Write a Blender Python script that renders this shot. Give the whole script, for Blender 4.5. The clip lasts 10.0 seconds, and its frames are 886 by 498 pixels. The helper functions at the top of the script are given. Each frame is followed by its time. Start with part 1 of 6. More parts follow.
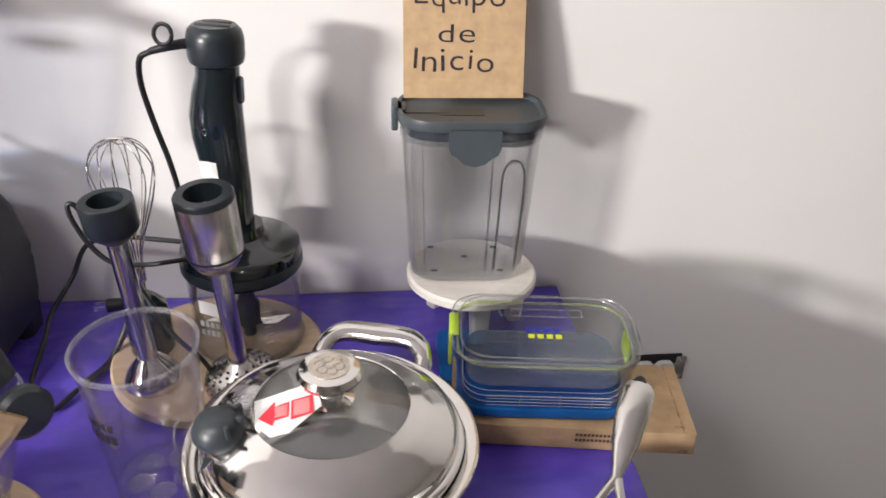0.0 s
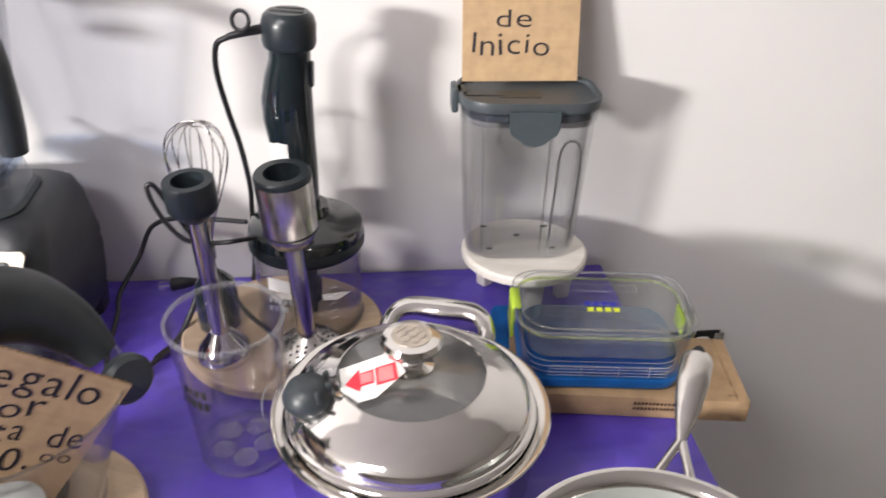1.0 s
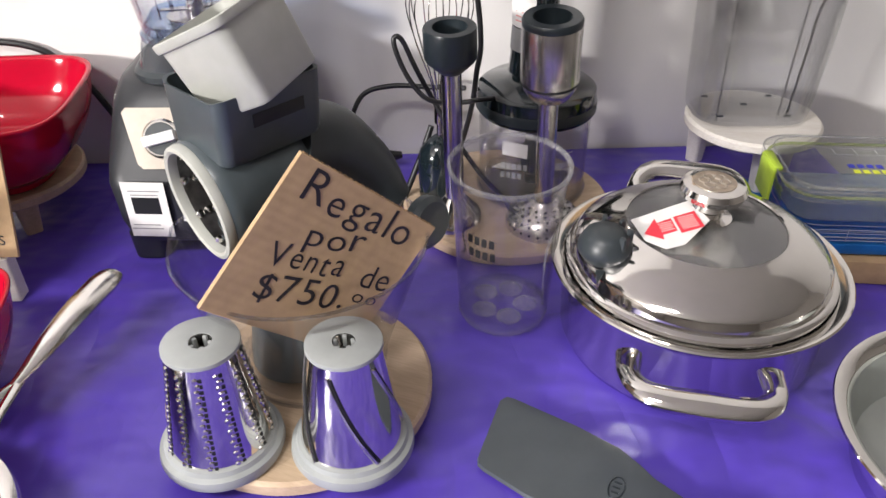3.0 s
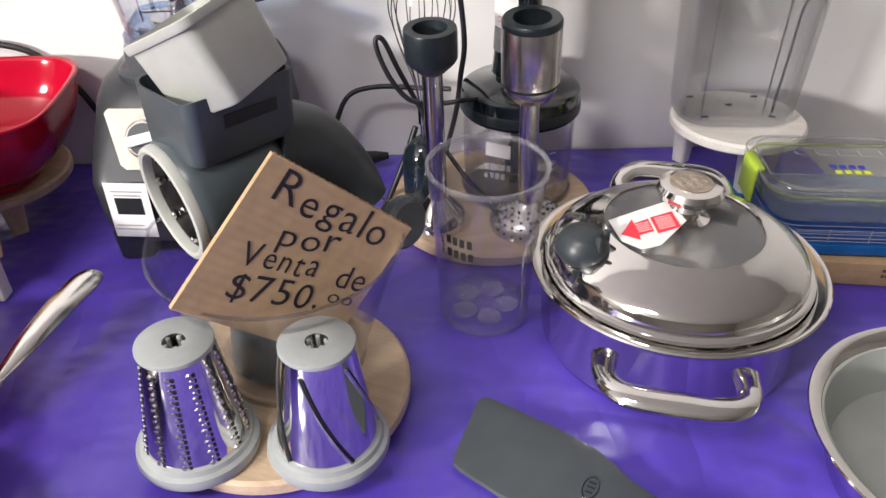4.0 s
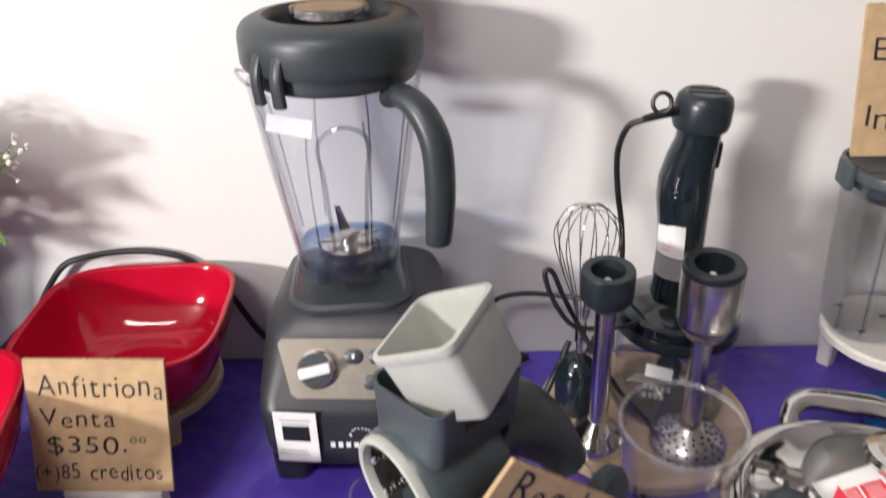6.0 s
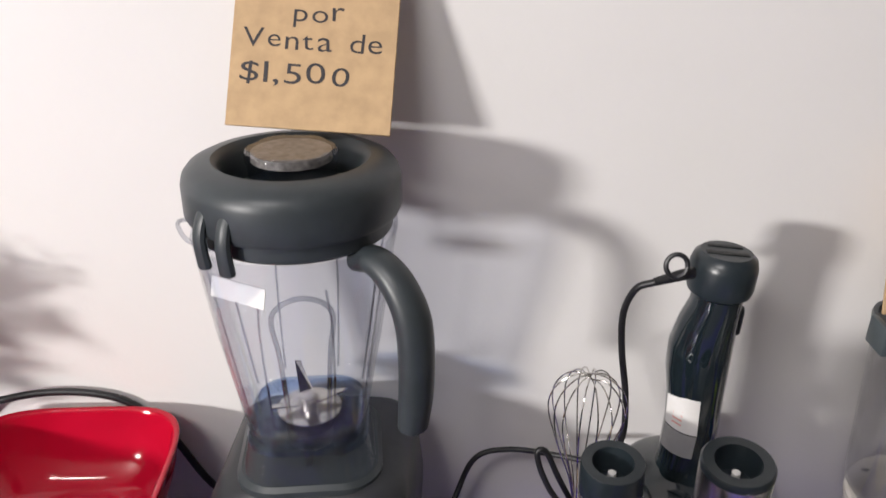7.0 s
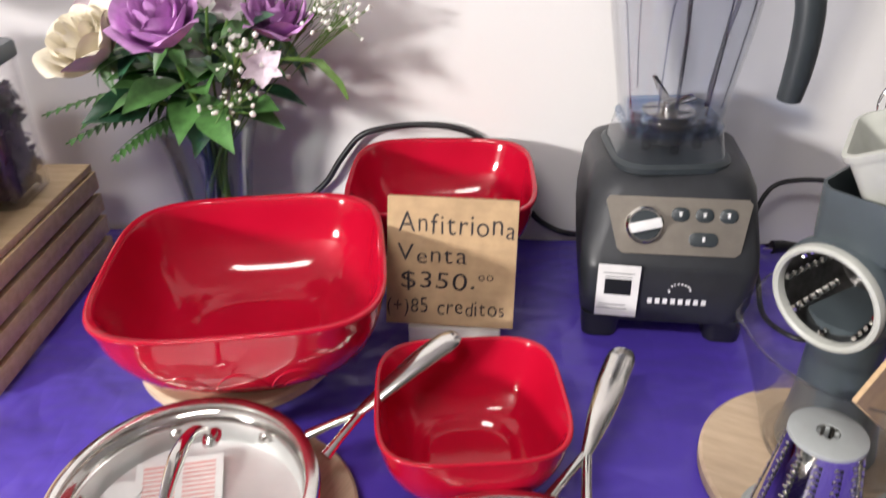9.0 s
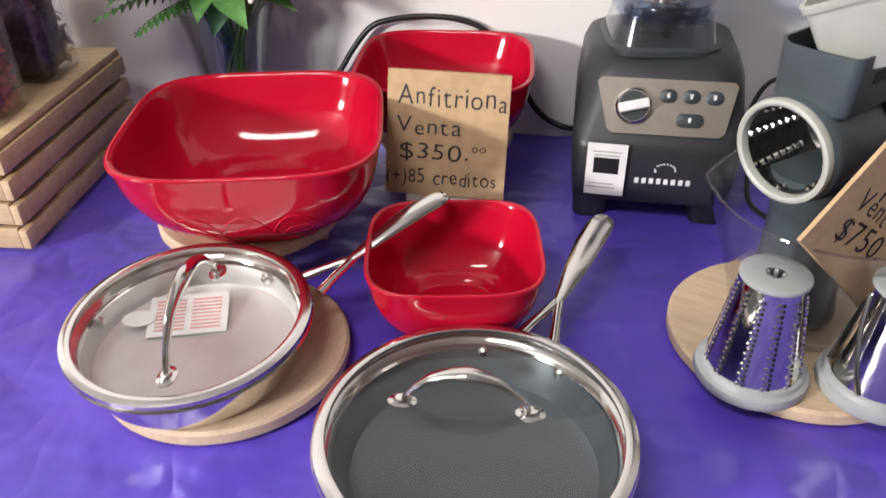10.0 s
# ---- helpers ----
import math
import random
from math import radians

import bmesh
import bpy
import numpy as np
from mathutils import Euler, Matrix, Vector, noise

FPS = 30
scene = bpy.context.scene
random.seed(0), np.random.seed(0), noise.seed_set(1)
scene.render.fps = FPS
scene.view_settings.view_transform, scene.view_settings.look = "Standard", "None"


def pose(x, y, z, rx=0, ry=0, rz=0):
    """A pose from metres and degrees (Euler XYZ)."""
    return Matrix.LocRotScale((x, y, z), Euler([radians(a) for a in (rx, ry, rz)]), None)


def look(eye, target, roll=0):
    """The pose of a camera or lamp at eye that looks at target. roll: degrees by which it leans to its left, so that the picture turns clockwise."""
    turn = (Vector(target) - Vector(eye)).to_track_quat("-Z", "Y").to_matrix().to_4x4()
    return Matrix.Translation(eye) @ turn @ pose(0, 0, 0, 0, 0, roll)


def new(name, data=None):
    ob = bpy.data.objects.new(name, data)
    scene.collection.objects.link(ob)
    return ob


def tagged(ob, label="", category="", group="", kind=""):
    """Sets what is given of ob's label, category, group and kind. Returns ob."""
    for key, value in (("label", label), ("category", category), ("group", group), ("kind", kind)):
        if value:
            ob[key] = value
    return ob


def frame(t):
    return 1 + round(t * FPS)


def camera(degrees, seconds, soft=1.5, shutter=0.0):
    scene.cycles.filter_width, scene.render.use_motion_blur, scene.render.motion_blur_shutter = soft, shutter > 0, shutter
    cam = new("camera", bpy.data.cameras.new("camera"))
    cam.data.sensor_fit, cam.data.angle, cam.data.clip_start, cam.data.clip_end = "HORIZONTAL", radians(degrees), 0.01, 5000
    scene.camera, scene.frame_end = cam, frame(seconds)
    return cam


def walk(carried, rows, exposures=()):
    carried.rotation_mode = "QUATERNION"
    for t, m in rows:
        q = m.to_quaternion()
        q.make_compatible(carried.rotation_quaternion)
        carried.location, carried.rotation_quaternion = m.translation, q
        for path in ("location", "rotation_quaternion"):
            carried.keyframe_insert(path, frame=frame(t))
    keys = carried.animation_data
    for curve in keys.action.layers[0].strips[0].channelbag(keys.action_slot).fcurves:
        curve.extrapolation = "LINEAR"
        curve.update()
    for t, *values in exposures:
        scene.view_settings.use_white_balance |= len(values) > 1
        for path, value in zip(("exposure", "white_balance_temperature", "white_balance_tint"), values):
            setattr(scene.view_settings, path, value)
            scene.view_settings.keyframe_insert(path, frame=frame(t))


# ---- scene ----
cam = camera(59.3, 10.0, 1.5, 0.4)
METRES, EYE, TILT, LEAN, TURN = 1.4, 0.482, -20.0, 0.0, 0.0
PATH = [
    (0, (0.062, 0.107, 0.589), (-0.026, 1.854, -0.38), 1.8),
    (0.5, (0.017, 0.09, 0.606), (-0.044, 1.835, -0.368), 1.6),
    (1, (-0.002, 0.066, 0.593), (-0.096, 1.798, -0.401), 1.4),
    (1.5, (-0.105, 0.051, 0.558), (-0.273, 1.756, -0.474), 0.6),
    (2, (-0.206, 0.05, 0.548), (-0.428, 1.727, -0.519), 0.3),
    (2.5, (-0.234, 0.047, 0.513), (-0.44, 1.693, -0.604), 0.2),
    (3, (-0.227, 0.035, 0.507), (-0.412, 1.666, -0.636), -0.1),
    (4.5, (-0.2, 0.038, 0.509), (-0.413, 1.67, -0.628), -0.6),
    (5, (-0.224, 0.053, 0.537), (-0.475, 1.714, -0.548), -1.2),
    (5.5, (-0.293, 0.059, 0.59), (-0.57, 1.758, -0.429), -1.4),
    (6, (-0.354, 0.094, 0.632), (-0.646, 1.835, -0.308), -1.2),
    (6.2, (-0.36, 0.132, 0.641), (-0.649, 1.893, -0.262), -1.0),
    (7.3, (-0.387, 0.256, 0.69), (-0.643, 2.052, -0.151), 1.3),
    (7.5, (-0.402, 0.252, 0.67), (-0.679, 2.04, -0.183), 1.1),
    (8, (-0.49, 0.154, 0.624), (-0.83, 1.921, -0.25), 0.3),
    (8.5, (-0.59, 0.023, 0.583), (-0.971, 1.756, -0.34), -0.3),
    (9, (-0.625, -0.059, 0.547), (-1.051, 1.622, -0.45), -0.9),
    (9.5, (-0.578, -0.111, 0.526), (-1.035, 1.517, -0.543), -0.9),
    (10, (-0.559, -0.138, 0.501), (-1.053, 1.454, -0.605), -0.8),
]
walk(cam, [(t, look(eye, target, roll)) for t, eye, target, roll in PATH],
     [(0.0, 0.37), (1.0, 0.48), (1.5, 0.47), (2.5, 0.29), (5.0, 0.28), (6.0, 0.09), (7.5, -0.20), (8.5, -0.06), (9.0, -0.01), (9.5, -0.05), (10.0, -0.06)])

# ---- light ----
world = bpy.data.worlds.new("room_air")
world.use_nodes = True
scene.world = world
world.node_tree.nodes["Background"].inputs[0].default_value = (1.0, 0.97, 0.94, 1)
world.node_tree.nodes["Background"].inputs[1].default_value = 0.015


def area_lamp(name, eye, target, sx, sy, watts, color=(1, 0.97, 0.93)):
    data = bpy.data.lights.new(name, "AREA")
    data.shape, data.size, data.size_y, data.energy, data.color = "RECTANGLE", sx, sy, watts, color
    ob = new(name, data)
    ob.matrix_world = look(eye, target)
    return ob


area_lamp("room_light", (-3.2, -2.9, 1.18), (-0.4, 1.0, 0.2), 0.52, 0.30, 205, (1, 0.955, 0.93))
area_lamp("ceiling_lamp", (-1.02, -0.72, 1.78), (-1.02, -0.72, 0), 0.75, 0.30, 28, (1, 0.955, 0.94))


# ---- materials ----
def nodes_of(name):
    m = bpy.data.materials.new(name)
    m.use_nodes = True
    nt = m.node_tree
    return m, nt, nt.nodes["Principled BSDF"]


def noise_tex(nt, scale, detail=4.0, stretch=None, rough=0.55):
    tc = nt.nodes.new("ShaderNodeTexCoord")
    mp = nt.nodes.new("ShaderNodeMapping")
    nt.links.new(tc.outputs["Object"], mp.inputs[0])
    if stretch:
        mp.inputs["Scale"].default_value = stretch
    n = nt.nodes.new("ShaderNodeTexNoise")
    n.inputs["Scale"].default_value, n.inputs["Detail"].default_value, n.inputs["Roughness"].default_value = scale, detail, rough
    nt.links.new(mp.outputs[0], n.inputs["Vector"])
    return n


def ramp(nt, src, a, b, lo=0.35, hi=0.65):
    r = nt.nodes.new("ShaderNodeValToRGB")
    r.color_ramp.elements[0].position, r.color_ramp.elements[1].position = lo, hi
    r.color_ramp.elements[0].color, r.color_ramp.elements[1].color = (*a, 1), (*b, 1)
    nt.links.new(src, r.inputs[0])
    return r


def bump(nt, bsdf, src, strength, dist):
    b = nt.nodes.new("ShaderNodeBump")
    b.inputs["Strength"].default_value, b.inputs["Distance"].default_value = strength, dist
    nt.links.new(src, b.inputs["Height"])
    if bsdf.inputs["Normal"].is_linked:
        nt.links.new(bsdf.inputs["Normal"].links[0].from_socket, b.inputs["Normal"])
    nt.links.new(b.outputs[0], bsdf.inputs["Normal"])


def solid(name, c, rough=0.5, metal=0.0, vary=0.12, scale=30, bumpy=0.0, coat=0.0, spec=0.5, rvary=0.06, stretch=None):
    m, nt, p = nodes_of(name)
    n = noise_tex(nt, scale, stretch=stretch)
    r = ramp(nt, n.outputs["Fac"], [x * (1 - vary) for x in c], [min(1, x * (1 + vary)) for x in c])
    nt.links.new(r.outputs[0], p.inputs["Base Color"])
    big = noise_tex(nt, scale * 0.27, 3)
    mr = nt.nodes.new("ShaderNodeMapRange")
    mr.inputs["To Min"].default_value, mr.inputs["To Max"].default_value = max(0.02, rough - rvary), rough + rvary
    nt.links.new(big.outputs["Fac"], mr.inputs["Value"])
    nt.links.new(mr.outputs[0], p.inputs["Roughness"])
    p.inputs["Metallic"].default_value = metal
    p.inputs["Coat Weight"].default_value = coat
    p.inputs["Coat Roughness"].default_value = 0.06
    p.inputs["Specular IOR Level"].default_value = spec
    if bumpy:
        bump(nt, p, noise_tex(nt, scale * 6, 3).outputs["Fac"], bumpy, 0.001)
    return m


def clear(name, tint, ior=1.45, rough=0.03, haze=0.0, edge=4.4):
    m = bpy.data.materials.new(name)
    m.use_nodes = True
    nt = m.node_tree
    nt.nodes.remove(nt.nodes["Principled BSDF"])
    tr, gl, fr, pw, ad, mx = (nt.nodes.new("ShaderNode" + k) for k in ("BsdfTransparent", "BsdfGlossy", "LayerWeight", "Math", "Math", "MixShader"))
    tr.inputs[0].default_value = (*tint, 1)
    gl.inputs["Roughness"].default_value = rough
    f0 = ((ior - 1) / (ior + 1)) ** 2
    fr.inputs["Blend"].default_value = 0.5
    pw.operation, pw.inputs[1].default_value = "POWER", edge
    ad.operation, ad.inputs[1].default_value, ad.inputs[2].default_value = "MULTIPLY_ADD", 1 - f0, f0
    nt.links.new(fr.outputs["Facing"], pw.inputs[0])
    nt.links.new(pw.outputs[0], ad.inputs[0])
    nt.links.new(ad.outputs[0], mx.inputs[0])
    nt.links.new(tr.outputs[0], mx.inputs[1])
    nt.links.new(gl.outputs[0], mx.inputs[2])
    out = mx.outputs[0]
    if haze:
        # pale diffuse mixed in: scuffs, plus painted edge brightness and reflections
        df, mh = nt.nodes.new("ShaderNodeBsdfDiffuse"), nt.nodes.new("ShaderNodeMixShader")
        df.inputs[0].default_value = (0.82, 0.82, 0.84, 1)
        mh.inputs[0].default_value = haze
        nt.links.new(out, mh.inputs[1])
        nt.links.new(df.outputs[0], mh.inputs[2])
        out = mh.outputs[0]
    nt.links.new(out, nt.nodes["Material Output"].inputs[0])
    return m


def wood(name, a, b, rough=0.55, scale=9.0, stretch=(1, 9, 9)):
    m, nt, p = nodes_of(name)
    n = noise_tex(nt, scale, 6, stretch, 0.62)
    r = ramp(nt, n.outputs["Fac"], a, b, 0.3, 0.7)
    fine = noise_tex(nt, scale * 7, 4, stretch)
    mixn = nt.nodes.new("ShaderNodeMix")
    mixn.data_type, mixn.blend_type = "RGBA", "MULTIPLY"
    mixn.inputs[0].default_value = 0.35
    nt.links.new(r.outputs[0], mixn.inputs[6])
    r2 = ramp(nt, fine.outputs["Fac"], (0.7, 0.66, 0.6), (1, 1, 1), 0.3, 0.6)
    nt.links.new(r2.outputs[0], mixn.inputs[7])
    nt.links.new(mixn.outputs[2], p.inputs["Base Color"])
    p.inputs["Roughness"].default_value = rough
    bump(nt, p, fine.outputs["Fac"], 0.25, 0.0008)
    return m


def cardboard(name, c):
    m, nt, p = nodes_of(name)
    n = noise_tex(nt, 55, 5)
    r = ramp(nt, n.outputs["Fac"], [x * 0.9 for x in c], [x * 1.08 for x in c])
    nt.links.new(r.outputs[0], p.inputs["Base Color"])
    p.inputs["Roughness"].default_value = 0.85
    tc = nt.nodes.new("ShaderNodeTexCoord")
    w = nt.nodes.new("ShaderNodeTexWave")
    w.bands_direction = "Z"
    w.inputs["Scale"].default_value, w.inputs["Distortion"].default_value = 42, 0.8
    nt.links.new(tc.outputs["Object"], w.inputs["Vector"])
    bump(nt, p, w.outputs["Fac"], 0.10, 0.001)
    bump(nt, p, n.outputs["Fac"], 0.2, 0.0005)
    return m


def cloth_material():
    m, nt, p = nodes_of("purple_plastic_cloth")
    n = noise_tex(nt, 3.0, 4)
    r = ramp(nt, n.outputs["Fac"], (0.075, 0.039, 0.41), (0.102, 0.056, 0.52))
    nt.links.new(r.outputs[0], p.inputs["Base Color"])
    p.inputs["Roughness"].default_value = 0.33
    p.inputs["Specular IOR Level"].default_value = 0.6
    p.inputs["Sheen Weight"].default_value = 0.15
    bump(nt, p, noise_tex(nt, 5.0, 3, (1.0, 1.5, 1)).outputs["Fac"], 0.75, 0.03)
    bump(nt, p, noise_tex(nt, 14.0, 2, (1.2, 0.9, 1)).outputs["Fac"], 0.32, 0.009)
    for sc, st, amt in ((3.2, (1.0, 1.7, 1), 0.036), (7.0, (1.8, 0.8, 1), 0.017)):
        n2 = noise_tex(nt, sc, 1.6, st)
        sub, ab = nt.nodes.new("ShaderNodeMath"), nt.nodes.new("ShaderNodeMath")
        sub.operation, ab.operation = "SUBTRACT", "ABSOLUTE"
        sub.inputs[1].default_value = 0.5
        nt.links.new(n2.outputs["Fac"], sub.inputs[0])
        nt.links.new(sub.outputs[0], ab.inputs[0])
        bump(nt, p, ab.outputs[0], 0.55, amt)
    bump(nt, p, noise_tex(nt, 420.0, 2).outputs["Fac"], 0.12, 0.0006)
    return m


def wall_material(name, c):
    m, nt, p = nodes_of(name)
    n = noise_tex(nt, 2.3, 5)
    r = ramp(nt, n.outputs["Fac"], [x * 0.965 for x in c], c)
    nt.links.new(r.outputs[0], p.inputs["Base Color"])
    p.inputs["Roughness"].default_value = 0.62
    bump(nt, p, noise_tex(nt, 130, 4).outputs["Fac"], 0.18, 0.0015)
    bump(nt, p, noise_tex(nt, 9, 3).outputs["Fac"], 0.12, 0.006)
    return m


def glaze():
    m, nt, p = nodes_of("red_glaze")
    n = noise_tex(nt, 8, 3)
    r = ramp(nt, n.outputs["Fac"], (0.40, 0.003, 0.020), (0.47, 0.005, 0.028))
    nt.links.new(r.outputs[0], p.inputs["Base Color"])
    p.inputs["Roughness"].default_value = 0.085
    p.inputs["Specular IOR Level"].default_value = 0.42
    bump(nt, p, noise_tex(nt, 30, 2).outputs["Fac"], 0.06, 0.002)
    return m


WALL = wall_material("white_wall_paint", (0.80, 0.785, 0.77))
# walls out of view, coloured dark only to lower the bounced fill light
SIDEWALL = wall_material("bounce_cut_wall_paint", (0.27, 0.25, 0.23))
CEIL = wall_material("ceiling_paint", (0.66, 0.645, 0.63))
FLOOR = solid("grey_floor_tile", (0.16, 0.15, 0.145), 0.45, scale=4)
CLOTH = cloth_material()
BOARD = wood("pale_pine", (0.52, 0.38, 0.25), (0.68, 0.53, 0.37))
CRATE = wood("crate_pine", (0.50, 0.345, 0.19), (0.68, 0.52, 0.32), stretch=(9, 1, 9))
WHITEWOOD = wood("whitewashed_wood", (0.74, 0.70, 0.64), (0.84, 0.81, 0.76))
KRAFT = cardboard("corrugated_card", (0.50, 0.345, 0.195))
KRAFTBOX = cardboard("kraft_box_card", (0.47, 0.315, 0.175))
CARDEDGE = solid("card_core", (0.33, 0.21, 0.11), 0.9, scale=300, vary=0.5)
STEEL = solid("polished_steel", (0.72, 0.70, 0.67), 0.09, 1.0, 0.03, 20, rvary=0.03)
BRUSHED = solid("brushed_steel", (0.60, 0.58, 0.56), 0.27, 1.0, 0.12, 12, stretch=(30, 30, 0.6))
SATIN = solid("satin_steel", (0.66, 0.64, 0.61), 0.2, 1.0, 0.05, 25)
PANIN = solid("pan_inside_steel", (0.70, 0.70, 0.685), 0.46, 0.72, 0.07, 16)
RIMSTEEL = solid("handled_steel", (0.72, 0.70, 0.67), 0.19, 1.0, 0.06, 30, rvary=0.05)
CERAMIC = solid("grey_nonstick", (0.085, 0.10, 0.11), 0.3, 0.3, 0.06, 20)
CERAMIC2 = solid("pale_nonstick", (0.33, 0.35, 0.33), 0.4, 0.2, 0.06, 20)
CHAR = solid("charcoal_plastic", (0.017, 0.024, 0.029), 0.3, 0, 0.1, 40, 0.05)
CHARGLOSS = solid("glossy_charcoal", (0.009, 0.015, 0.019), 0.1, 0, 0.08, 40, coat=0.5)
SLATE = solid("slate_plastic", (0.034, 0.042, 0.047), 0.4, 0, 0.08, 40, 0.06)
SLATEBASE = solid("blender_base_plastic", (0.022, 0.024, 0.028), 0.40, 0, 0.1, 60, 0.12)
BLUEGREY = solid("blue_grey_plastic", (0.060, 0.076, 0.084), 0.34, 0, 0.06, 40, 0.04)
PALEGREY = solid("pale_grey_plastic", (0.44, 0.45, 0.41), 0.42, 0, 0.05, 40, 0.05)
MIDGREY = solid("mid_grey_plastic", (0.33, 0.35, 0.345), 0.42, 0, 0.06, 40, 0.05)
GREYLID = solid("grey_lid_plastic", (0.062, 0.074, 0.082), 0.4, 0, 0.06, 40, 0.05)
RED = glaze()
CABLE = solid("black_rubber", (0.012, 0.012, 0.014), 0.42, 0, 0.2, 60)
DARK = solid("dark_inside", (0.008, 0.009, 0.010), 0.5)
LABEL = solid("white_paper", (0.78, 0.77, 0.75), 0.7, 0, 0.04, 60)
INK = solid("black_marker_ink", (0.020, 0.017, 0.022), 0.6, 0, 0.3, 200)
PRINT = solid("black_print", (0.02, 0.02, 0.022), 0.5)
GREYPRINT = solid("grey_print", (0.28, 0.28, 0.28), 0.6)
WHITEPRINT = solid("white_print", (0.75, 0.75, 0.75), 0.5)
REDPRINT = solid("red_print", (0.72, 0.035, 0.06), 0.55)
PINKPRINT = solid("faded_red_print", (0.70, 0.30, 0.27), 0.6)
BROWNPRINT = solid("brown_print", (0.10, 0.055, 0.03), 0.7)
CHAMPAGNE = solid("champagne_panel", (0.40, 0.36, 0.31), 0.34, 0.75, 0.05, 60, 0.1)
LIME = solid("lime_silicone", (0.42, 0.58, 0.05), 0.45)
BLUE = solid("blue_plastic", (0.010, 0.13, 0.42), 0.35)
BLUEPRINT = solid("blue_print", (0.02, 0.03, 0.42), 0.5)
TRAYEDGE = clear("pale_tray_edge", (0.82, 0.86, 0.92), 1.5, 0.1, 0.35)
BLUEMAT = clear("blue_tray", (0.36, 0.58, 0.78), 1.5, 0.15, 0.10)
LIMEPRINT = solid("lime_print", (0.62, 0.70, 0.03), 0.5)
CLEARBOX = clear("clear_box_plastic", (0.978, 0.98, 0.985), 1.6, 0.03, 0.010, 2.8)
CLEARJAR = clear("clear_jar_plastic", (0.945, 0.955, 0.98), 1.5, 0.03, 0.012)
# haze here paints the bright light that thick clear edges refract
CLEARRIM = clear("clear_rim_plastic", (0.88, 0.88, 0.90), 1.7, 0.03, 0.10)
LIMECLEAR = clear("lime_tinted_seal", (0.74, 0.82, 0.42), 1.5, 0.05, 0.15)
CLEARCUP = clear("clear_cup_plastic", (0.965, 0.96, 0.965), 1.6, 0.03, 0.010)
CLEARBIN = clear("clear_bin_plastic", (0.975, 0.973, 0.975), 1.45, 0.03, 0.004, 5.0)
CLEARBLUE = clear("blue_tinted_plastic", (0.72, 0.80, 0.92))
SMOKE = clear("smoky_plastic", (0.82, 0.83, 0.86), 1.6)
GLASS = clear("clear_glass", (0.95, 0.96, 0.955), 1.55, 0.01)
VASEGLASS = clear("vase_glass", (0.91, 0.94, 0.925), 1.7, 0.02, 0.0, 3.2)
PANGLASS = clear("lid_glass", (0.94, 0.955, 0.955), 1.45, 0.01, 0, 4.6)
# pale haze in this glass paints the ceiling's reflection on the pot window
POTGLASS = clear("reflection_haze_lid_glass", (0.90, 0.92, 0.92), 1.8, 0.04, 0.10, 3.4)
BRONZE = solid("bronze_medallion", (0.64, 0.58, 0.50), 0.35, 1.0, 0.15, 120)
LEAF = solid("leaf_green", (0.075, 0.19, 0.05), 0.45, 0, 0.35, 50)
LEAFDARK = solid("dark_leaf_green", (0.03, 0.10, 0.05), 0.4, 0, 0.3, 50)
STEM = solid("stem_green", (0.13, 0.24, 0.05), 0.5, 0, 0.2, 60)
ROSEPURPLE = solid("purple_petal", (0.66, 0.34, 0.68), 0.55, 0, 0.18, 60)
ROSECREAM = solid("cream_petal", (0.80, 0.73, 0.58), 0.55, 0, 0.06, 60)
LILYPETAL = solid("pale_lilac_petal", (0.68, 0.58, 0.64), 0.55, 0, 0.12, 120)
BUD = solid("white_bud", (0.82, 0.80, 0.74), 0.6)
PETALS = solid("dried_petals", (0.42, 0.12, 0.07), 0.75, 0, 0.8, 70)
MAUVE = solid("dried_lavender", (0.075, 0.045, 0.09), 0.8, 0, 0.5, 120)


# ---- builders ----
def finish(bm, name, mat, sharp=38):
    bm.normal_update()
    for f in bm.faces:
        f.smooth = True
    lim = radians(sharp)
    for e in bm.edges:
        if len(e.link_faces) == 2 and e.calc_face_angle(0) > lim:
            e.smooth = False
    me = bpy.data.meshes.new(name)
    bm.to_mesh(me)
    bm.free()
    me.materials.append(mat)
    return me


def part(name, bm, mat, parent, label="", sharp=38):
    ob = new(name, finish(bm, name, mat, sharp))
    ob.parent = parent
    return tagged(ob, label)


def thing(name, m, label, category, group=""):
    ob = new(name)
    ob.empty_display_size = 0.02
    ob.matrix_world = m
    return tagged(ob, label, category, group)


def single(name, bm, mat, m, label, category, group="", kind=""):
    ob = new(name, finish(bm, name, mat))
    ob.matrix_world = m
    return tagged(ob, label, category, group, kind)


def skin(rings, cap0=True, cap1=True, loop=False):
    """Skin over rings of equal count; a ring of one point is a pole."""
    bm = bmesh.new()
    vr = [[bm.verts.new(p) for p in r] for r in rings]
    pairs = list(zip(vr, vr[1:])) + ([(vr[-1], vr[0])] if loop else [])
    for a, b in pairs:
        n = max(len(a), len(b))
        for i in range(n):
            j = (i + 1) % n
            if len(a) == 1 and len(b) > 1:
                bm.faces.new((a[0], b[j], b[i]))
            elif len(b) == 1 and len(a) > 1:
                bm.faces.new((a[i], a[j], b[0]))
            elif len(a) > 1:
                bm.faces.new((a[i], a[j], b[j], b[i]))
    if not loop:
        if cap0 and len(vr[0]) > 2:
            bm.faces.new(list(reversed(vr[0])))
        if cap1 and len(vr[-1]) > 2:
            bm.faces.new(vr[-1])
    bmesh.ops.recalc_face_normals(bm, faces=bm.faces)
    return bm


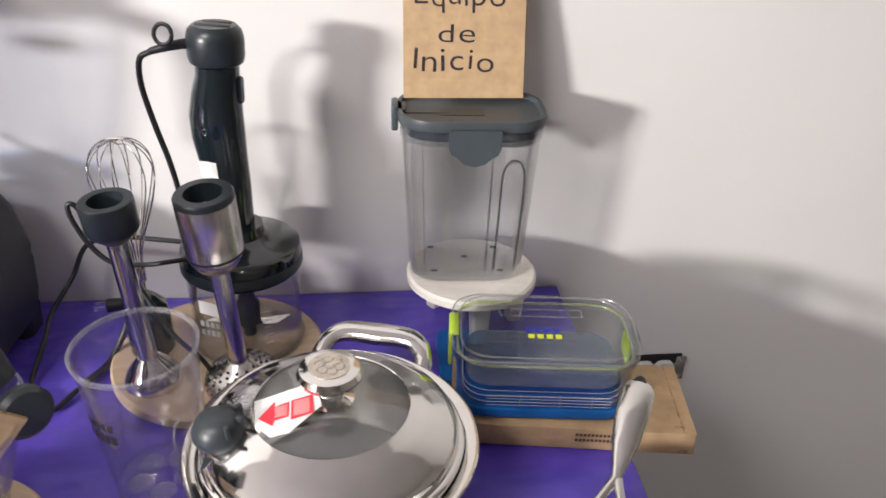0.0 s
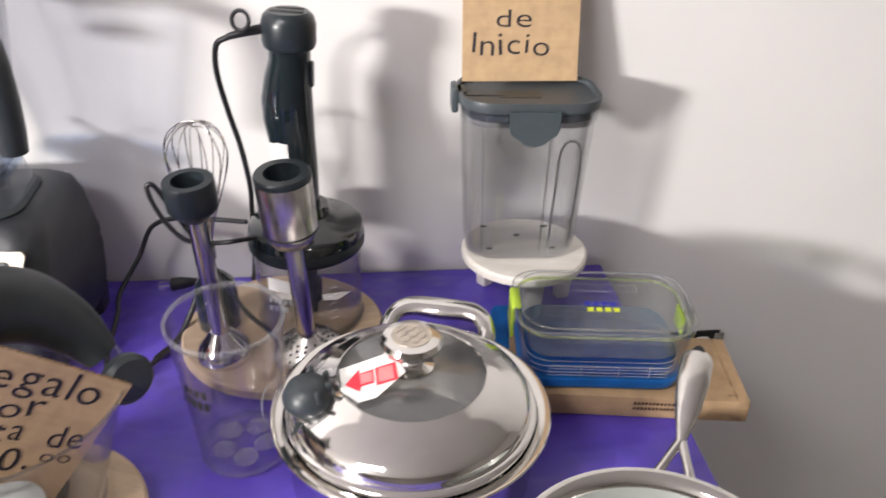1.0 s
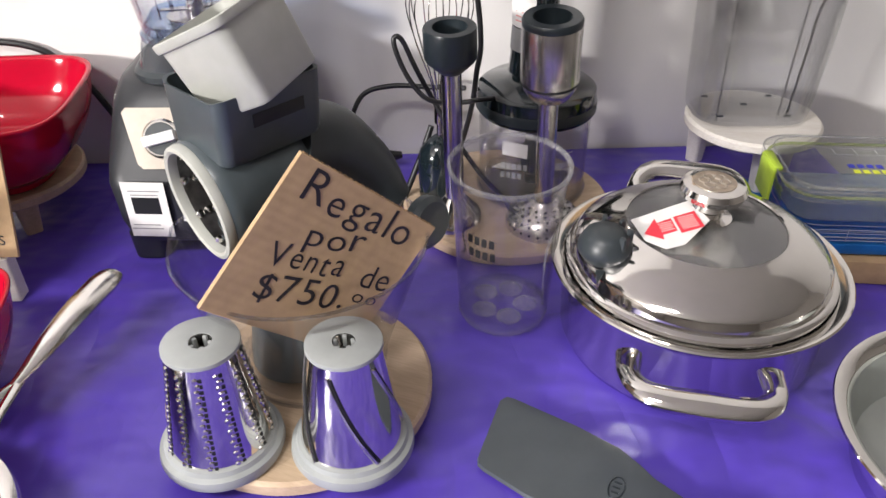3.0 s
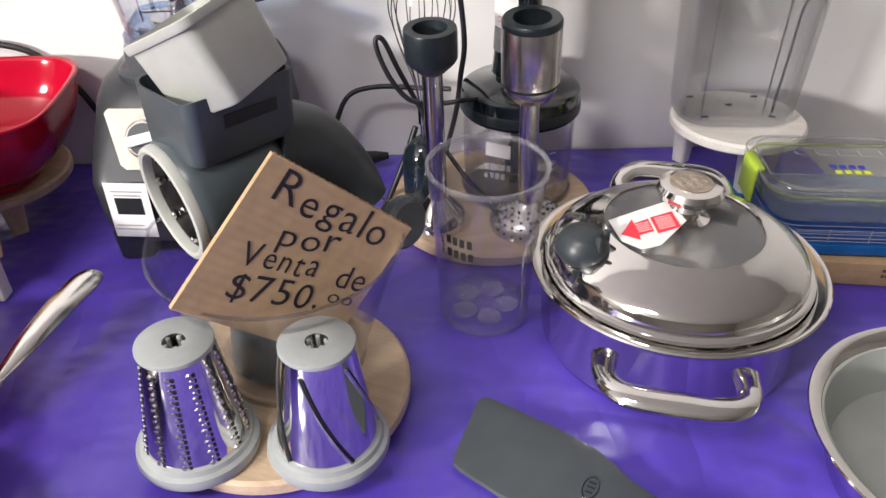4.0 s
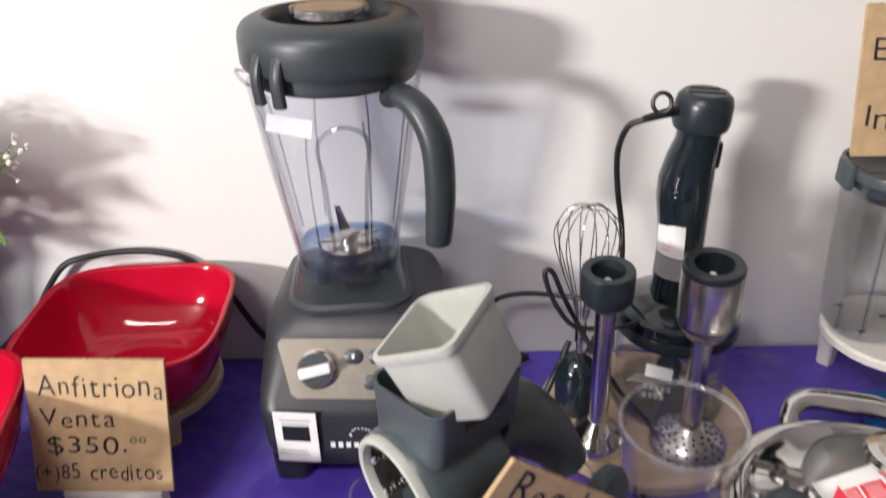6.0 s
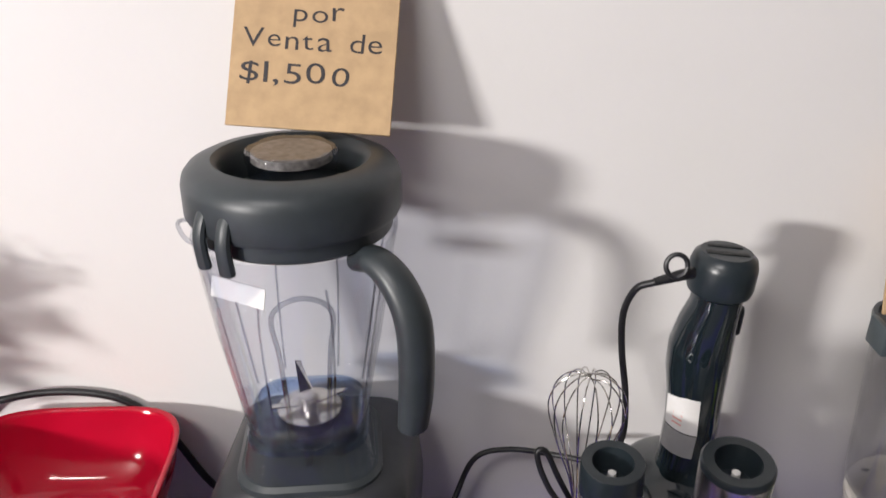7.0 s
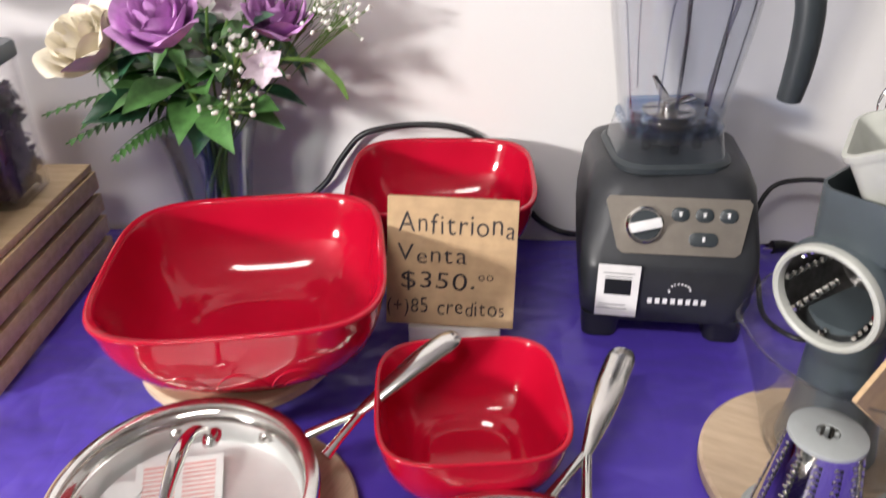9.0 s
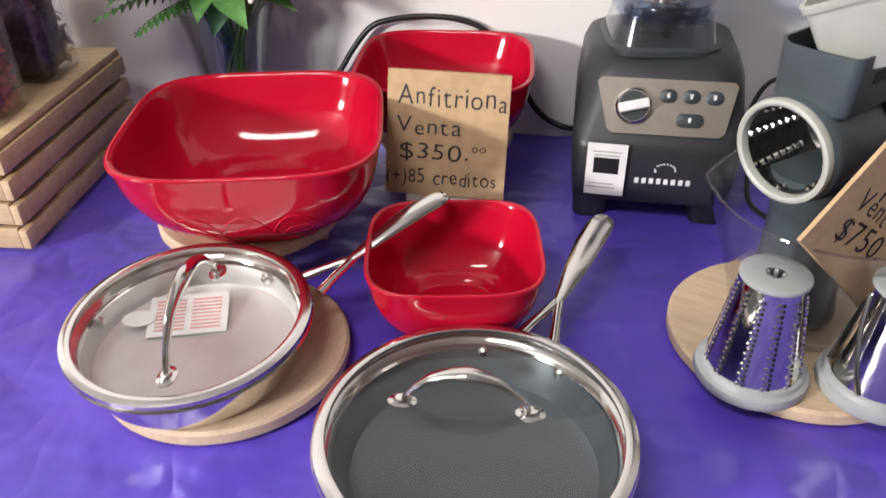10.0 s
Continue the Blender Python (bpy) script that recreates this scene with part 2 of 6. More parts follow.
def circle(r, z, n=48, cx=0, cy=0, squash=1.0):
    if r <= 0:
        return [Vector((cx, cy, z))]
    return [Vector((cx + r * math.cos(2 * math.pi * i / n), cy + squash * r * math.sin(2 * math.pi * i / n), z)) for i in range(n)]


def lathe(profile, n=48, loop=False, cx=0, cy=0):
    return skin([circle(r, z, n, cx, cy) for r, z in profile], False, False, loop)


def rrect(w, d, r, z, cx=0, cy=0, k=6):
    """A rounded rectangle, counter-clockwise."""
    r = min(r, w / 2 - 1e-5, d / 2 - 1e-5)
    out = []
    for sx, sy, a0 in ((1, 1, 0), (-1, 1, 90), (-1, -1, 180), (1, -1, 270)):
        for i in range(k + 1):
            a = radians(a0 + 90 * i / k)
            out.append(Vector((cx + sx * (w / 2 - r) + r * math.cos(a), cy + sy * (d / 2 - r) + r * math.sin(a), z)))
    return out


def squircle(s, z, e=4.0, n=64):
    out = []
    for i in range(n):
        a = 2 * math.pi * i / n
        c, q = math.cos(a), math.sin(a)
        out.append(Vector((s * math.copysign(abs(c) ** (2 / e), c), s * math.copysign(abs(q) ** (2 / e), q), z)))
    return out


def box(w, d, h, x=0, y=0, z=0, bev=0.0015, seg=2):
    """A bevelled block whose underside's middle is (x, y, z)."""
    bm = bmesh.new()
    bmesh.ops.create_cube(bm, size=1, matrix=Matrix.Translation((x, y, z + h / 2)) @ Matrix.Diagonal((w, d, h, 1)))
    if bev:
        bmesh.ops.bevel(bm, geom=list(bm.edges), offset=min(bev, w / 3, d / 3, h / 3), segments=seg, affect="EDGES", profile=0.5)
    return bm


def smooth_path(pts, steps=6):
    p = [Vector(q) for q in pts]
    p = [p[0] * 2 - p[1]] + p + [p[-1] * 2 - p[-2]]
    out = []
    for i in range(1, len(p) - 2):
        for s in range(steps):
            t = s / steps
            a, b, c, d = p[i - 1], p[i], p[i + 1], p[i + 2]
            out.append(0.5 * (2 * b + (c - a) * t + (2 * a - 5 * b + 4 * c - d) * t * t + (3 * b - a - 3 * c + d) * t ** 3))
    out.append(p[-2])
    return out


def tube(pts, rad, seg=10, steps=6, flat=1.0, up=(0, 0, 1), taper=None):
    """A round or flattened bar along a smooth line. rad: one radius, or one for each point."""
    path = smooth_path(pts, steps)
    n = len(path)
    rads = [rad] * n if not isinstance(rad, (list, tuple)) else [
        float(np.interp(i / (n - 1) * (len(rad) - 1), range(len(rad)), rad)) for i in range(n)]
    rings, side = [], None
    for i, q in enumerate(path):
        d = (path[min(i + 1, n - 1)] - path[max(i - 1, 0)]).normalized()
        if side is None:
            side = d.cross(Vector(up))
            if side.length < 1e-3:
                side = d.cross(Vector((1, 0, 0)))
        side = (side - d * side.dot(d)).normalized()
        top = side.cross(d).normalized()
        r = rads[i]
        rings.append([q + side * (r * math.cos(2 * math.pi * k / seg)) + top * (r * flat * math.sin(2 * math.pi * k / seg)) for k in range(seg)])
    return skin(rings)


def moved(bm, m):
    bmesh.ops.transform(bm, matrix=m, verts=bm.verts)
    return bm


def joined(*bms):
    out = bmesh.new()
    for b in bms:
        me = bpy.data.meshes.new("tmp")
        b.to_mesh(me)
        b.free()
        out.from_mesh(me)
        bpy.data.meshes.remove(me)
    return out


def plate(ring, t):
    """A flat plate of thickness t under the ring, which lies in xy."""
    return skin([[p - Vector((0, 0, t)) for p in ring], ring])


GLYPHS = {}


def glyph(ch):
    if ch not in GLYPHS:
        cu = bpy.data.curves.new("glyph", "FONT")
        cu.body, cu.size, cu.offset = ch, 1.0, -0.004
        cu.resolution_u = 4
        ob = new("glyph", cu)
        bpy.context.view_layer.update()
        me = bpy.data.meshes.new_from_object(ob.evaluated_get(bpy.context.evaluated_depsgraph_get()))
        bpy.data.objects.remove(ob)
        xs = [v.co.x for v in me.vertices] or [0, 0.3]
        GLYPHS[ch] = (me, min(xs), max(xs))
    return GLYPHS[ch]


def written(text, size, x, z, y=0.0, jitter=0.0, gap=0.09, seed=1, turn=0.0, span=0.0, wide=1.0):
    """Text in the xz plane, read from -y, starting at x on the baseline z."""
    rnd = random.Random(seed)
    out = bmesh.new()
    cx = 0.0
    for ch in text:
        if ch == " ":
            cx += 0.38 * size
            continue
        me, lo, hi = glyph(ch)
        g = bmesh.new()
        g.from_mesh(me)
        s = size * (1 + jitter * rnd.uniform(-0.8, 0.8))
        m = Matrix.Translation((cx, jitter * size * rnd.uniform(-0.5, 0.5), 0)) @ Matrix.Rotation(jitter * rnd.uniform(-0.7, 0.7), 4, "Z") @ Matrix.Diagonal((s * wide, s, 1, 1)) @ Matrix.Translation((-lo, 0, 0))
        bmesh.ops.transform(g, matrix=m, verts=g.verts)
        tmp = bpy.data.meshes.new("tmp")
        g.to_mesh(tmp)
        g.free()
        out.from_mesh(tmp)
        bpy.data.meshes.remove(tmp)
        cx += (hi - lo) * s * wide + gap * size
    if span:
        bmesh.ops.transform(out, matrix=Matrix.Diagonal((span / (cx - gap * size), 1, 1, 1)), verts=out.verts)
    bmesh.ops.transform(out, matrix=Matrix.Translation((x, y, z)) @ Matrix.Rotation(radians(turn), 4, "Y") @ Matrix.Rotation(radians(90), 4, "X"), verts=out.verts)
    return out


def bars(rows, y=0.0):
    """Small flat bars in the xz plane: (x, z, width, height)."""
    return joined(*[box(w, 0.0003, h, x, y, z, 0) for x, z, w, h in rows])


def basis(o, u, v):
    u = Vector(u).normalized()
    v = Vector(v)
    v = (v - u * v.dot(u)).normalized()
    w = u.cross(v)
    m = Matrix((u, v, w)).transposed().to_4x4()
    m.translation = o
    return m


# ---- the room ----
WY = 1.035
FZ, CZ = -0.74, 1.82
# the wall and the table stand askew to the axes
ROOM = Matrix.Translation((-0.05, 1.045, 0)) @ pose(0, 0, 0, 0, 0, 9.65) @ Matrix.Translation((0.05, -WY, 0))


def slab(name, x0, x1, y0, y1, z0, z1, mat, label, category):
    bm = box(x1 - x0, y1 - y0, z1 - z0, (x0 + x1) / 2, (y0 + y1) / 2, z0, 0)
    return single(name, bm, mat, ROOM, label, category, kind="structure")


slab("wall_north", -4.52, 3.32, WY, WY + 0.12, FZ, CZ, WALL, "plain unseen wall, coloured dark to cut bounced light behind the table", "wall")
# these three unseen walls close the room; their dark colour cuts the fill
slab("wall_south", -4.52, 3.32, -4.62, -4.5, FZ, CZ, SIDEWALL, "plain unseen wall, coloured dark to cut bounced light", "wall")
slab("wall_west", -4.52, -4.4, -4.5, WY, FZ, CZ, SIDEWALL, "plain unseen wall, coloured dark to cut bounced light", "wall")
slab("wall_east", 3.2, 3.32, -4.5, WY, FZ, CZ, SIDEWALL, "plain unseen wall, coloured dark to cut bounced light", "wall")
slab("floor", -4.52, 3.32, -4.62, WY + 0.12, FZ - 0.1, FZ, FLOOR, "grey tiled floor under the table", "floor")
slab("ceiling", -4.52, 3.32, -4.62, WY + 0.12, CZ, CZ + 0.1, CEIL, "plain white ceiling", "ceiling")


def table_edge(y):
    return 0.178


def build_table():
    t = thing("table", ROOM, "long folding table under a purple plastic cloth", "table")
    ring = [Vector(p) for p in ((-2.0, 0.0, -0.008), (table_edge(0.0) - 0.006, 0.0, -0.008), (table_edge(WY) - 0.012, WY - 0.006, -0.008), (-2.0, WY - 0.006, -0.008))]
    part("tabletop", plate(ring, 0.03), PALEGREY, t)
    for x, y in ((-1.9, 0.1), (-1.9, 0.9), (0.1, 0.9), (0.22, 0.1)):
        part("leg", lathe([(0.016, FZ), (0.016, -0.038)], 16, cx=x, cy=y), SATIN, t)


def build_cloth():
    """One sheet: flat on the table, then hanging over the free edges."""
    nx, ny = 150, 76
    bm = bmesh.new()
    grid = []
    for j in range(ny + 1):
        row = []
        v = j / ny
        yy = WY - 0.004 - v * 1.35
        for i in range(nx + 1):
            u = i / nx
            y = max(yy, -0.003)
            drop_y = max(0.0, -0.003 - yy)
            xr = table_edge(y)
            xx = -2.02 + u * (xr + 0.30 + 2.02)
            x, drop_x = min(xx, xr), max(0.0, xx - xr)
            z = -0.0012 - 0.006 * max(0.0, noise.noise((x * 5, y * 9, 0.3)))
            z -= 0.003 * max(0.0, noise.noise((x * 14, y * 5, 4.0)))
            fold = 0.010 * math.sin(y * 40 + 3 * noise.noise((y * 6, 0, 1)))
            if drop_x > 0:
                x += 0.004 + fold * min(1, drop_x / 0.15)
                z -= drop_x
            if drop_y > 0:
                y -= 0.004 + 0.012 * math.sin(x * 34) * min(1, drop_y / 0.15)
                z -= drop_y
            row.append(bm.verts.new((x, y, z)))
        grid.append(row)
    for j in range(ny):
        for i in range(nx):
            bm.faces.new((grid[j][i], grid[j + 1][i], grid[j + 1][i + 1], grid[j][i + 1]))
    bmesh.ops.recalc_face_normals(bm, faces=bm.faces)
    return single("tablecloth", bm, CLOTH, ROOM, "creased shiny purple plastic tablecloth on the table", "tablecloth")


build_table()
build_cloth()


# ---- cardboard signs ----
def card_sign(name, w, h, m, lines, label):
    s = thing(name, m, label, "sign", "cardboard signs")
    bm = box(w, 0.004, h, 0, 0, 0, 0.0004, 1)
    part("card", bm, KRAFT, s)
    edge = []
    for k in range(int(w / 0.006)):
        edge.append(box(0.0035, 0.0022, 0.0008, -w / 2 + 0.004 + k * 0.006, 0, h, 0))
    tagged(part("corrugated_edge", joined(*edge), CARDEDGE, s, "open corrugated edge of the card"), kind="stuff")
    for k, (text, size, x, z, turn, span) in enumerate(lines):
        part("handwriting", written(text, size, x - w / 2, z, -0.0023, 0.11, 0.13, k + len(text), turn, span), INK, s, "black handwritten marker letters")
    return s


# ---- wooden boards and stools ----
def round_board(m, r, label, t=0.016, mat=None):
    bm = lathe([(0, 0), (r - 0.003, 0), (r, 0.003), (r, t - 0.003), (r - 0.003, t), (0, t)], 72)
    return single("round_board", bm, mat or BOARD, m, label, "board", "round wooden boards")


def stool(m, r, h, label, mat, spots):
    s = thing("riser_stool", m, label, "riser stool", "wooden riser stools")
    t = 0.014
    part("seat", lathe([(0, h - t), (r - 0.004, h - t), (r, h - t + 0.003), (r, h - 0.003), (r - 0.003, h), (0, h)], 64), mat, s)
    for x, y in spots:
        part("leg", moved(skin([rrect(0.018, 0.018, 0.004, 0), rrect(0.026, 0.026, 0.005, h - t)]), pose(x, y, 0, 0, 0, math.degrees(math.atan2(y, x)))), mat, s)
    return s


# ---- handles ----
def loop_handle(p0, p1, out, rise, r=0.009, flat=0.6):
    """A bowed grip between two feet, bulging by the vector out."""
    a, b, o = Vector(p0), Vector(p1), Vector(out)
    z = Vector((0, 0, rise))
    e = (b - a)
    return tube([a, a + o * 0.6 + z * 0.7 + e * 0.01, a + o * 0.95 + e * 0.16 + z, a + o + e * 0.5 + z, a + o * 0.95 + e * 0.84 + z, b + o * 0.6 + z * 0.7 - e * 0.01, b],
                [r * 0.9, r * 0.75, r, r * 1.15, r, r * 0.75, r * 0.9], 12, 7, flat)


# ---- stock pot ----
def build_pot():
    p = thing("stock_pot", pose(-0.060, 0.640, 0, 0, 0, -6), "polished steel pot with a lidded vent, on the purple cloth", "pot")
    R = 0.134
    part("body", lathe([(0, 0), (0.108, 0), (0.114, 0.004), (0.119, 0.015), (0.1215, 0.076), (0.126, 0.0845), (0.1325, 0.0880), (R, 0.0900), (0.1328, 0.0915), (0.1300, 0.0913), (0.1215, 0.0882), (0.1190, 0.080), (0.117, 0.016), (0.11, 0.006), (0, 0.006)], 96), STEEL, p)
    for s in (-1, 1):
        part("side_handle", loop_handle((-0.056, s * 0.117, 0.066), (0.056, s * 0.117, 0.066), (0, s * 0.052, 0), 0.006 if s < 0 else 0.022, 0.0125, 0.62), STEEL, p, "cast steel loop handle")
    lid = part("lid", lathe([(0.1170, 0.0870), (0.1203, 0.0892), (0.1203, 0.0928), (0.1182, 0.0948), (0.1152, 0.0952), (0.1142, 0.098), (0.1132, 0.1045), (0.1105, 0.1085), (0.105, 0.1125), (0.098, 0.1175), (0.090, 0.1225), (0.081, 0.1268), (0.072, 0.1300), (0.0705, 0.1308), (0.0695, 0.1298), (0.072, 0.1280), (0.090, 0.1205), (0.105, 0.1105), (0.110, 0.1055), (0.112, 0.0945), (0.114, 0.0890)], 96, True), STEEL, p, "domed polished steel lid")
    part("lid_window", lathe([(0.0708, 0.1285), (0.05, 0.1325), (0.025, 0.135), (0, 0.136)], 64), POTGLASS, lid, "glass window in the lid, hazed pale in place of the ceiling's reflection")
    knob = part("knob", lathe([(0, 0.1340), (0.020, 0.1350), (0.021, 0.1380), (0.0125, 0.1400), (0.0115, 0.1440), (0.0145, 0.1470), (0.0125, 0.1500), (0.019, 0.1540), (0.0275, 0.1600), (0.029, 0.1650), (0.0265, 0.1700), (0.020, 0.1715), (0, 0.1715)], 48), STEEL, lid, "turned polished steel knob")
    part("medallion", lathe([(0, 0.1712), (0.0185, 0.1712), (0.0185, 0.1722), (0, 0.1725)], 40), BRONZE, knob, "embossed bronze disc")
    flower = []
    for k in range(6):
        a = k * math.pi / 3
        flower.append(moved(lathe([(0.0058, 0), (0.0048, 0.0006), (0.0038, 0)], 14), Matrix.Translation((0.0085 * math.cos(a), 0.0085 * math.sin(a), 0.1723))))
    flower.append(moved(lathe([(0.0066, 0), (0.0056, 0.0006), (0.0046, 0)], 16), Matrix.Translation((0, 0, 0.1723))))
    part("relief", joined(*flower), BRONZE, knob)
    vx, vy = -0.0855, -0.046
    vent = part("vent_cap", lathe([(0, 0.1120), (0.018, 0.1120), (0.0235, 0.1200), (0.024, 0.1260), (0.019, 0.1360), (0.012, 0.1410), (0, 0.1420)], 32, cx=vx, cy=vy), SLATE, lid, "dark grey vent cap")
    for k in range(4):
        part("grip", moved(box(0.006, 0.004, 0.028, 0.0195, 0, 0.1140, 0.0015), pose(vx, vy, 0, 0, 0, 35 + k * 48 - 80)), SLATE, vent)
    fan = [moved(skin([[Vector((0, -0.004, 0)), Vector((0.018, 0, 0)), Vector((0, 0.004, 0))], [Vector((0, -0.004, 0.0015)), Vector((0.018, 0, 0.0015)), Vector((0, 0.004, 0.0015))]]), pose(vx, vy, 0.1115, 0, 4, -95 + k * 32) @ pose(0.021, 0, 0)) for k in range(4)]
    part("vent_fin", joined(*fan), SLATE, lid)
    # the tag that hangs from the knob
    tag = thing("paper_tag", basis((-0.096, 0.618, 0.1385), (0.052, 0.0105, 0.0125), (-0.2, 0.98, 0.05)), "white paper tag with a red double arrow, on the pot's lid", "tag")
    part("sheet", plate([Vector(q) for q in ((-0.028, 0.020, 0), (-0.025, -0.012, 0), (-0.012, -0.029, 0), (0.004, -0.029, 0), (0.033, -0.007, 0.001), (0.027, 0.026, 0.001))], 0.0005), LABEL, tag)
    arrow = plate([Vector(q) for q in ((-0.023, -0.004, 0.0008), (-0.010, -0.017, 0.0008), (-0.009, -0.011, 0.0008), (0.004, -0.010, 0.0008), (0.004, 0.008, 0.0008), (-0.009, 0.006, 0.0008), (-0.009, 0.0125, 0.0008))], 0.0003)
    arrow2 = plate([Vector(q) for q in ((0.006, -0.015, 0.0014), (0.026, -0.014, 0.0018), (0.025, 0.009, 0.0018), (0.006, 0.008, 0.0014))], 0.0003)
    part("arrow", joined(arrow, arrow2), REDPRINT, tag, "red printed arrow")
    lines = [box(0.012 - 0.002 * (k % 2), 0.0006, 0.0002, -0.003, -0.007 + k * 0.0026, 0.001, 0) for k in range(5)] + [box(0.014, 0.0006, 0.0002, 0.0155, -0.011 + k * 0.0026, 0.0019, 0) for k in range(7)]
    part("small_print", joined(*lines), LABEL, tag, "unreadable white lines")


# ---- frying pans ----
def pan_handle(base, end, spread=0.016, w=0.0125, rise=0.012, hole=1.0):
    """A forked steel handle from the pan's wall to a pierced end."""
    b, e = Vector(base), Vector(end)
    d = e - b
    side = d.cross(Vector((0, 0, 1))).normalized() * spread
    fork = b + d * 0.30 + Vector((0, 0, -0.002))
    prong1 = tube([b + side, b + side * 0.6 + d * 0.12, fork], [0.0055, 0.0045, 0.005], 10, 5, 0.8)
    prong2 = tube([b - side, b - side * 0.6 + d * 0.12, fork], [0.0055, 0.0045, 0.005], 10, 5, 0.8)
    grip = tube([b + d * 0.26, b + d * 0.36, b + d * 0.52 + Vector((0, 0, rise * 0.3)), b + d * 0.72 + Vector((0, 0, rise * 0.5)), b + d * 0.9 + Vector((0, 0, rise * 0.3)), e - d * 0.02, e],
                [0.004, 0.007, w * 0.8, w, w * 1.02, w * 0.75, w * 0.25], 16, 6, 0.55)
    eye = moved(lathe([(0, 0), (0.0062, 0), (0.0055, 0.0012), (0, 0.0012)], 20), Matrix.Translation(e - d * 0.085 + Vector((0, 0, w * 0.47))) @ d.to_track_quat("X", "Z").to_matrix().to_4x4() @ Matrix.Diagonal((1.5 * hole, 0.8 * hole, 1, 1)))
    return prong1, prong2, grip, eye


def build_pan(m, R, h, base_r, inside, label, handle, lid=None, bolts=()):
    p = thing("frying_pan", m, label, "frying pan", "frying pans")
    part("body", lathe([(0, 0), (base_r, 0), (base_r + 0.005, 0.004), (R - 0.010, h - 0.008), (R - 0.002, h - 0.003), (R, h - 0.001), (R - 0.001, h + 0.0005), (R - 0.006, h + 0.0005), (R - 0.013, h - 0.004), (R - 0.016, h - 0.010), (base_r + 0.004, 0.009), (base_r - 0.003, 0.005)], 96), STEEL, p)
    part("cooking_surface", lathe([(R - 0.0125, h - 0.004), (R - 0.0160, h - 0.010), (base_r + 0.0035, 0.0095), (base_r - 0.004, 0.0058), (0, 0.0055)], 96), inside, p, "grey inner surface")
    pr1, pr2, grip, eye = pan_handle(*handle)
    hd = part("handle", grip, RIMSTEEL, p, "long polished steel handle")
    part("prong", pr1, STEEL, hd)
    part("prong", pr2, STEEL, hd)
    part("hanging_eye", eye, DARK, hd)
    for x, y, z in bolts:
        part("rivet", moved(lathe([(0, 0.004), (0.003, 0.0036), (0.0055, 0.001), (0.006, 0)], 16), basis((x, y, z), (y, -x, 0), (0, 0, 1))), SATIN, p)
    if lid:
        g0, g1, arch, lr = lid
        z0 = h + 0.001
        ld = part("lid_rim", lathe([(lr - 0.005, z0 + 0.0035), (lr - 0.004, z0 + 0.0015), (lr + 0.003, z0), (lr + 0.0055, z0 + 0.002), (lr + 0.005, z0 + 0.0055), (lr + 0.001, z0 + 0.0075), (lr - 0.003, z0 + 0.008), (lr - 0.005, z0 + 0.007)], 96, True), RIMSTEEL, p, "polished steel lid rim")
        part("lid_glass", lathe([(lr - 0.0045, z0 + 0.0055), (lr * 0.72, z0 + 0.013), (lr * 0.4, z0 + 0.0165), (0, z0 + 0.018)], 72), PANGLASS, ld, "clear domed glass")
        a, b = Vector(g0), Vector(g1)
        e = b - a
        u = Vector((0, 0, arch))
        grip = tube([a + Vector((0, 0, 0.002)), a + e * 0.08 + u * 0.45, a + e * 0.25 + u * 0.88, a + e * 0.5 + u * 1.05, a + e * 0.75 + u * 0.88, b - e * 0.08 + u * 0.45, b + Vector((0, 0, 0.002))], [0.0038, 0.004, 0.0055, 0.0085, 0.0055, 0.004, 0.0038], 14, 6, 0.62, up=e.cross(u).cross(e))
        lh = part("lid_handle", grip, STEEL, ld, "arched steel lid handle")
        for q in (a, b):
            part("foot", moved(lathe([(0, 0), (0.0095, 0), (0.0095, 0.0018), (0.006, 0.003), (0.0045, 0.0055), (0, 0.006)], 20), Matrix.Translation(q) @ e.to_track_quat("X", "Z").to_matrix().to_4x4() @ Matrix.Diagonal((1.25, 0.85, 1, 1))), STEEL, lh)
    return p


